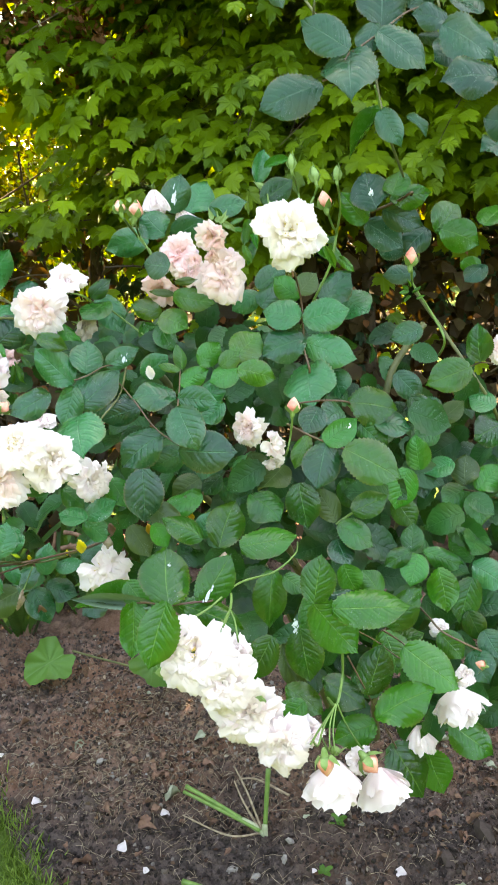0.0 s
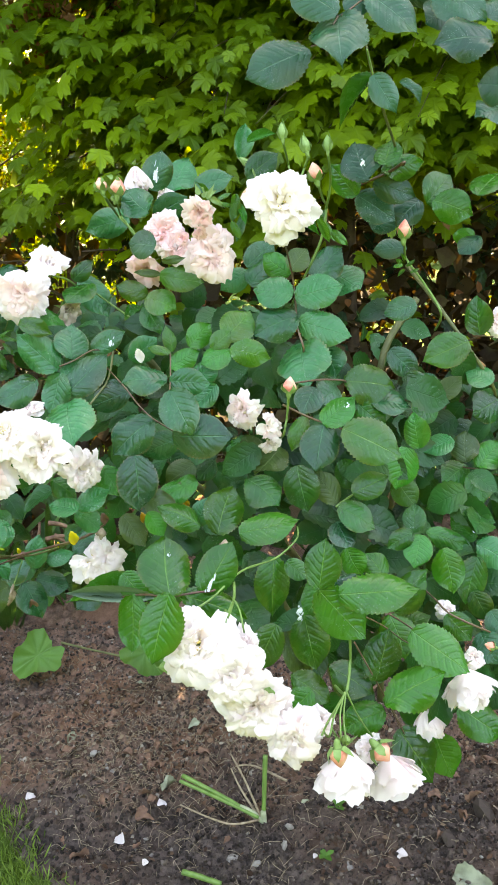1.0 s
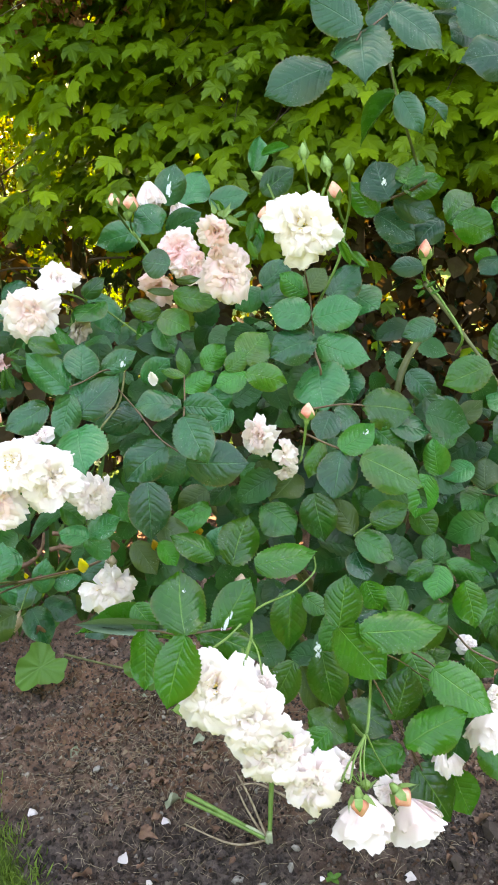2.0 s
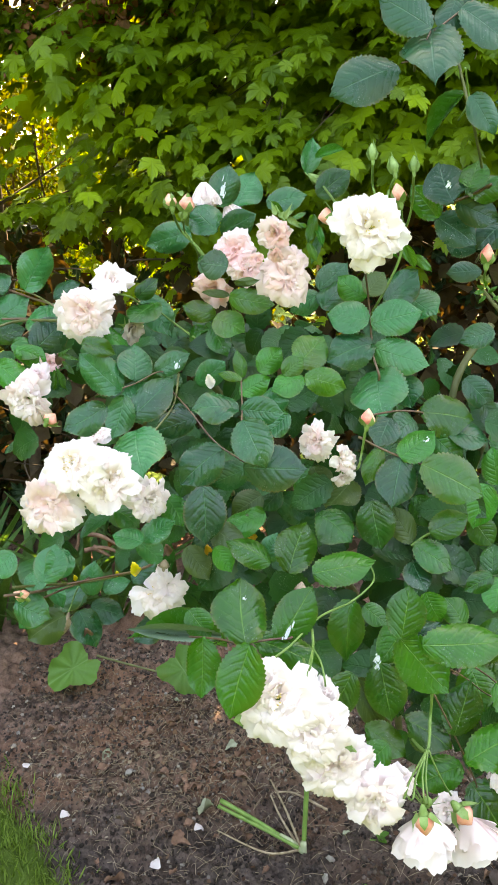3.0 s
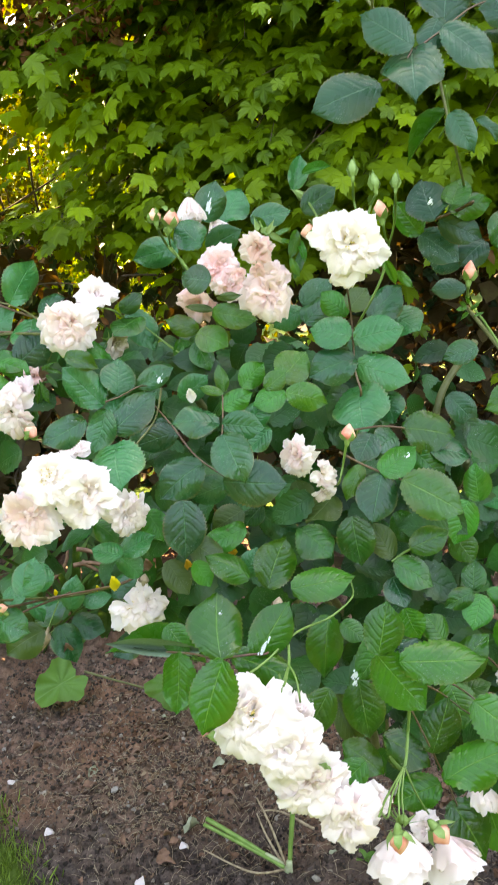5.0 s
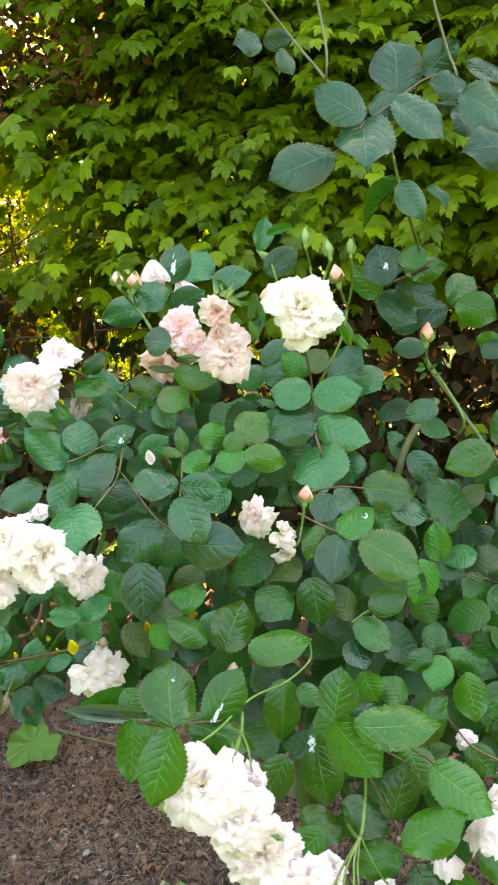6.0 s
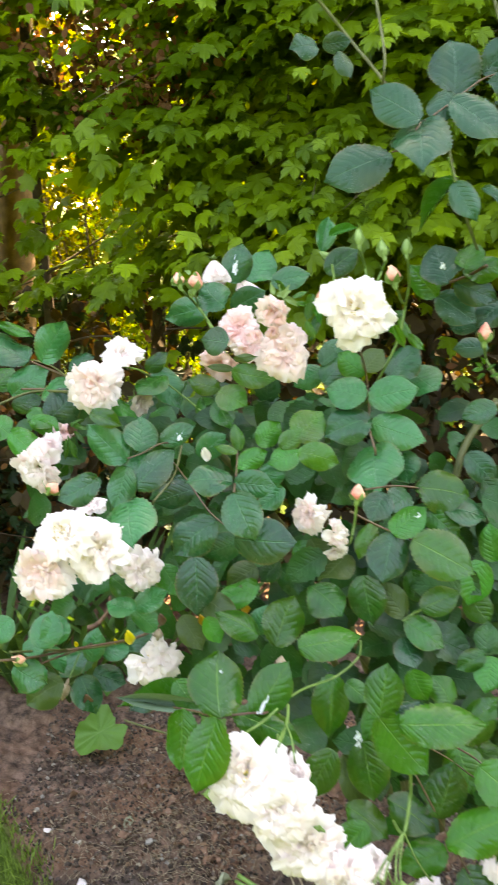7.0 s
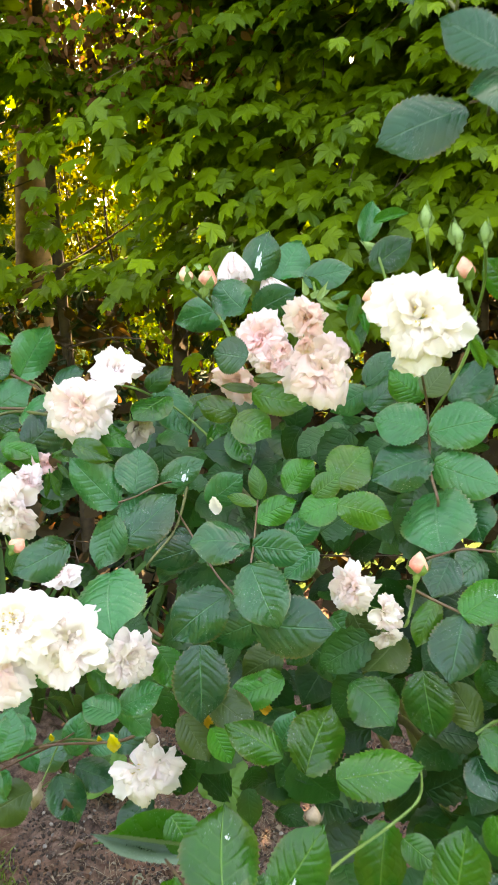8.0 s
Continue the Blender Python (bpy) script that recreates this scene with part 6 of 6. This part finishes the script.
grass("lawn_grass", "short mown lawn grass at the edge of the bed", 14000, lawn_spot, 0.034, 51, 0.0028)


def fallen_petal(x, y, size, seed, shade="white"):
    rnd = random.Random(seed)
    along = Vector((rnd.uniform(-1, 1), rnd.uniform(-1, 1), 0.1))
    ob = part("fallen_petal", PETALS[shade][seed % 9], None, None, "", frame_pose(ground_point(x, y, 0.008), along, Vector((0, -0.25, 1)) + some_way(rnd, 0.2), size, size))
    tagged(ob, "fallen white rose petal lying on the soil", "petal", "fallen petals")


for k, (x, y, s) in enumerate(((-0.193, 1.587, 0.024), (-0.255, 1.486, 0.030), (-0.494, 1.644, 0.026), (0.316, 1.396, 0.027), (-0.60, 1.80, 0.022), (-0.205, 1.40, 0.016), (0.13, 1.385, 0.013))):
    fallen_petal(x, y, s * 0.85, k)


def dead_leaf(x, y, size, seed, pale=False):
    rnd = random.Random(seed)
    me = blade_mesh("dead_leaf", 200 + seed % 6, PALE_DEAD if pale else DEAD, rows=14, fold=rnd.uniform(0.2, 0.9), droop=rnd.uniform(-0.3, 0.5), ripple=0.14, teeth=0.06, point=0.7, columns=(-1, -0.5, 0, 0.5, 1))
    along = Vector((rnd.uniform(-1, 1), rnd.uniform(-1, 1), 0.05))
    ob = part("dead_leaf", me, None, None, "", frame_pose(ground_point(x, y, 0.008), along, Vector((0, 0, 1)) + some_way(rnd, 0.45), size, size * rnd.uniform(0.45, 0.75)))
    tagged(ob, "curled pale dry leaf on the soil" if pale else "curled brown dead leaf on the soil", "leaf", "dead leaves")


litter = random.Random(61)
for k in range(150):
    x, y = litter.uniform(-0.62, 0.62), litter.uniform(1.45, 2.6)
    size = litter.uniform(0.012, 0.042)
    if k < 26:
        x, y = litter.gauss(0.36, 0.12), litter.gauss(1.62, 0.12)
    elif k < 50:
        x, y = litter.gauss(-0.25, 0.12), litter.gauss(2.0, 0.14)
    if y < 0.96 - 1.30 * x:
        continue
    dead_leaf(x, y, size, k, litter.random() < 0.15)
for k in range(32):
    x, y = ((-0.225, 1.76), (-0.14, 1.81), (-0.215, 1.64), (-0.30, 1.95))[k % 4]
    dead_leaf(litter.gauss(x, 0.025), litter.gauss(y, 0.03), litter.uniform(0.012, 0.034), 400 + k)
dead_leaf(0.395, 1.34, 0.085, 333, True)


def soil_bits():
    rnd = random.Random(71)
    bm = bmesh.new()
    bmesh.ops.create_icosphere(bm, subdivisions=1, radius=0.5)
    for v in bm.verts:
        v.co *= 1 + 0.7 * noise.noise(v.co * 4 + Vector((3, 1, 2)))
    pts = np.array([v.co for v in bm.verts])
    faces = [tuple(v.index for v in f.verts) for f in bm.faces]
    bm.free()
    rough = (pts, faces, [(0.5, 0.5)] * len(pts))

    def scatter(count, small, large, power):
        out = []
        for k in range(count):
            x, y = rnd.uniform(-0.75, 0.7), rnd.uniform(1.2, 2.4)
            if y < 0.91 - 1.30 * x:
                continue
            s = small + (large - small) * rnd.random() ** power
            out.append(frame_pose(ground_point(x, y, s * 0.12), some_way(rnd), some_way(rnd), s, s * rnd.uniform(0.6, 1.1), s * rnd.uniform(0.5, 0.8)))
        return out
    tagged(new("soil_crumbs", joined("soil_crumbs", rough, scatter(60000, 0.0018, 0.014, 4.2), CRUMB, False)), "loose dark crumbs of garden soil", "soil", kind="stuff")
    tagged(new("gravel", joined("gravel", rough, scatter(230, 0.004, 0.014, 2), STONE)), "small grey and buff stones in the soil", "gravel", kind="stuff")
    for k, (x, y, s) in enumerate(((-0.03, 1.42, 0.032), (0.075, 1.43, 0.028), (0.09, 1.47, 0.024), (0.02, 1.39, 0.026), (0.24, 1.52, 0.030), (0.49, 1.50, 0.080), (0.40, 1.42, 0.050), (-0.36, 1.78, 0.024), (-0.31, 1.72, 0.020), (0.20, 1.38, 0.03))):
        m = frame_pose(ground_point(x, y, s * 0.1), some_way(rnd), Vector((0, 0, 1)), s, s * 0.8, s * 0.5)
        ob = part("stone", joined("stone", rough, [Matrix()], CRUMB if s > 0.04 else STONE, False), None, None, "", m)
        tagged(ob, "clod of dry garden soil" if s > 0.04 else "small buff stone on the soil", "stone", "stones on the bed")
    flakes = []
    for k in range(3600):
        if k % 3 == 0:
            x, y = rnd.uniform(-0.7, 0.65), rnd.uniform(1.25, 2.4)
        elif k % 3 == 1:
            x, y = rnd.gauss(-0.20, 0.13), rnd.gauss(1.90, 0.16)
        else:
            x, y = rnd.gauss(0.40, 0.14), rnd.gauss(1.58, 0.14)
        if y < 0.93 - 1.30 * x or y < 1.25:
            continue
        size = 0.003 + 0.015 * rnd.random() ** 2.6
        flakes.append(frame_pose(ground_point(x, y, 0.006), Vector((rnd.uniform(-1, 1), rnd.uniform(-1, 1), rnd.gauss(0, 0.35))), Vector((0, 0, 1)) + some_way(rnd, 0.5), size, size * rnd.uniform(0.3, 0.8), size * rnd.uniform(0.2, 2.0)))
    tagged(new("leaf_litter", joined("leaf_litter", SMALL_LEAF, flakes, FLAKE)), "small brown and buff flakes of leaf litter on the soil", "leaf litter", kind="stuff")
    straw = bmesh.new()
    for k in range(2600):
        x, y = (rnd.gauss(-0.22, 0.22), rnd.gauss(1.86, 0.20)) if k % 3 else (rnd.uniform(-0.6, 0.6), rnd.uniform(1.3, 1.9))
        if y < 0.93 - 1.30 * x or y < 1.3:
            continue
        p = ground_point(x, y, 0.005)
        d = Vector((rnd.uniform(-1, 1), rnd.uniform(-1, 1), 0)).normalized() * (0.006 + 0.040 * rnd.random() ** 2)
        q = ground_point(x + d.x, y + d.y, 0.009)
        tube(straw, (p, p.lerp(q, 0.5) + Vector((rnd.gauss(0, 0.002), rnd.gauss(0, 0.002), 0.004)), q), 0.0006, 0.0003, 4, 3)
    tagged(new("straw", mesh_of(straw, "straw", DRY)), "dry straw and rootlets strewn on the soil", "straw", kind="stuff")


CRUMB = crumb_material("soil_crumb", ((0.0, (0.030, 0.021, 0.017)), (0.45, (0.085, 0.058, 0.045)), (0.80, (0.17, 0.115, 0.088)), (0.96, (0.24, 0.17, 0.13)), (1.0, (0.44, 0.37, 0.30))))
FLAKE = crumb_material("litter_flake", ((0.0, (0.05, 0.024, 0.014)), (0.4, (0.15, 0.068, 0.036)), (0.75, (0.27, 0.155, 0.09)), (1.0, (0.46, 0.37, 0.26))))
soil_bits()


def weed():
    """A pulled, broad-leaved weed whose leaf lies on the soil on a long stalk."""
    at = ground_point(-0.55, 2.10)
    w = thing("weed", at, "light green lobed weed leaf on a long stalk", "weed")
    bm = bmesh.new()
    uv = bm.loops.layers.uv.new("UVMap")
    rings, marks = [], {}
    for i in range(7):
        row = []
        for k in range(40):
            a = 6.2832 * k / 40
            edge = 0.5 * (0.94 + 0.10 * math.cos(3 * a + 1.1) + 0.085 * math.cos(5 * a + 2.2) + 0.035 * math.cos(9 * a) + 0.025 * math.cos(19 * a) - 0.34 * math.exp(-((a - 4.71) / 0.30) ** 2))
            r = i / 6 * (1 + (edge * 2 - 1) * (i / 6))
            x, y = 0.5 * r * math.cos(a), 0.5 + 0.5 * r * math.sin(a)
            v = bm.verts.new((x, y, 0.22 * abs(x) - 0.22 * y * y + 0.09 * r * r * math.sin(3 * a + 1) + 0.035 * r * math.cos(10 * a)))
            marks[v] = (0.5 + x, min(max(y, 0.0), 1.0))
            row.append(v)
        rings.append(row)
    for p, q in zip(rings, rings[1:]):
        for k in range(40):
            f = bm.faces.new((p[k], q[k], q[(k + 1) % 40], p[(k + 1) % 40]))
            for loop in f.loops:
                loop[uv].uv = marks[loop.vert]
    bmesh.ops.remove_doubles(bm, verts=bm.verts, dist=1e-5)
    part("leaf", bm, WEED, w, "", frame_pose((-0.505, 2.19, at.z + 0.095), Vector((-0.75, -0.62, -0.12)), Vector((0.1, -0.75, 0.75)), 0.15, 0.125))
    part("leaf", w.children[0].data, None, w, "", frame_pose((-0.288, 2.050, 0.144), Vector((0.55, -0.62, -0.45)), Vector((0.1, -0.75, 0.55)), 0.13, 0.12))
    part("stalk", tube(bmesh.new(), ((-0.508, 2.187, at.z + 0.092), (-0.42, 2.17, at.z + 0.075), (-0.30, 2.16, at.z + 0.045)), 0.0032, 0.003, 6, 6), OLIVE_CANE, w)


weed()


def pulled_plant():
    at = ground_point(0.036, 1.508)
    w = thing("cut_plant", at, "cut leek-like plant with two green stalks and dry strands", "plant")
    z = at.z
    part("stalk", tube(bmesh.new(), ((0.036, 1.508, z), (0.04, 1.53, z + 0.06), (0.045, 1.55, z + 0.13)), 0.0048, 0.0054, 8, 5), GREEN_STEM, w)
    part("stalk", tube(bmesh.new(), ((0.030, 1.508, z + 0.004), (-0.05, 1.55, z + 0.03), (-0.135, 1.595, z + 0.05)), 0.0045, 0.0052, 8, 5), GREEN_STEM, w)
    part("stalk", tube(bmesh.new(), ((0.026, 1.503, z + 0.012), (-0.05, 1.543, z + 0.026), (-0.14, 1.590, z + 0.040)), 0.0040, 0.0042, 8, 5), GREEN_STEM, w)
    part("base", tube(bmesh.new(), ((0.036, 1.506, z - 0.01), (0.036, 1.508, z + 0.022)), 0.008, 0.0065, 8, 3, 0.2), BULB, w)
    part("base", tube(bmesh.new(), ((0.038, 1.504, z), (0.012, 1.517, z + 0.012), (-0.012, 1.530, z + 0.018)), 0.0075, 0.0056, 8, 4, 0.2), BULB, w)
    part("stalk", tube(bmesh.new(), ((-0.125, 1.372, z + 0.008), (-0.090, 1.358, z + 0.008), (-0.050, 1.343, z + 0.003)), 0.006, 0.0055, 8, 4), GREEN_STEM, w)
    for pts in (((0.03, 1.508, z + 0.01), (0.0, 1.56, z + 0.06), (-0.03, 1.60, z + 0.10)), ((0.028, 1.505, z + 0.005), (-0.04, 1.49, z + 0.012), (-0.14, 1.55, z + 0.012)), ((0.025, 1.51, z + 0.01), (-0.01, 1.57, z + 0.03), (-0.03, 1.60, z + 0.06)), ((0.09, 1.60, z + 0.02), (0.02, 1.64, z + 0.03), (-0.02, 1.63, z + 0.04))):
        part("dry_strand", tube(bmesh.new(), pts, 0.003, 0.0016, 5, 6, 0.2), DRY, w)


pulled_plant()


def seedling(x, y, size):
    s = thing("seedling", ground_point(x, y), "tiny bright green seedling in the soil", "seedling", "seedlings")
    for k in range(4):
        a = k * 1.57 + 0.5
        me = blade_mesh("seed_leaf", 3 + k, WEED, rows=6, columns=(-1, 0, 1), teeth=0, point=0.5)
        part("leaf", me, None, s, "", frame_pose(ground_point(x, y, 0.006), Vector((math.cos(a), math.sin(a), 0.5)), Vector((0, 0, 1)), size, size * 0.6))


seedling(0.155, 1.40, 0.02)
seedling(0.19, 1.52, 0.024)


def strap_plant(x, y, count, tall, seed):
    rnd = random.Random(seed)
    s = thing("strap_leaved_plant", ground_point(x, y), "clump of green strap-shaped leaves at the back of the bed", "plant", "strap-leaved plants")
    for k in range(count):
        me = blade_mesh("strap", 60 + k % 5, STRAP, rows=10, columns=(-1, 0, 1), teeth=0, pleat=0, fold=0.025, droop=rnd.uniform(0.05, 0.45), wide=0.35, point=0.45, ripple=0.01)
        a = rnd.uniform(0, 6.28)
        h = tall * rnd.uniform(0.6, 1.2)
        part("leaf", me, None, s, "", frame_pose(ground_point(x + 0.04 * math.cos(a), y + 0.04 * math.sin(a), -0.01), Vector((math.cos(a) * 0.45, math.sin(a) * 0.45, 1)), Vector((-math.cos(a), -math.sin(a), 0.6)), h, 0.027))


strap_plant(-0.52, 2.50, 16, 0.42, 1)
strap_plant(-0.72, 2.42, 16, 0.40, 2)
strap_plant(-0.34, 2.66, 10, 0.36, 3)
strap_plant(-0.86, 2.44, 18, 0.50, 4)
strap_plant(-1.00, 2.56, 16, 0.50, 5)
strap_plant(-0.63, 2.64, 14, 0.44, 6)


def dead_strap(*points):
    """A curled dry strap leaf."""
    ob = part("dead_strap_leaf", tube(bmesh.new(), points, 0.008, 0.004, 5, 6, 0.3), DEAD, None)
    tagged(ob, "long curled brown strap leaf at the bush's foot", "leaf", "dead strap leaves")


dead_strap((-0.629, 2.300, 0.255), (-0.596, 2.300, 0.270), (-0.564, 2.300, 0.310), (-0.554, 2.300, 0.356))
dead_strap((-0.530, 2.300, 0.354), (-0.492, 2.300, 0.347), (-0.454, 2.300, 0.322))
dead_strap((-0.542, 2.300, 0.304), (-0.486, 2.300, 0.312), (-0.425, 2.300, 0.286))
dead_strap((-0.518, 2.300, 0.316), (-0.473, 2.300, 0.286))
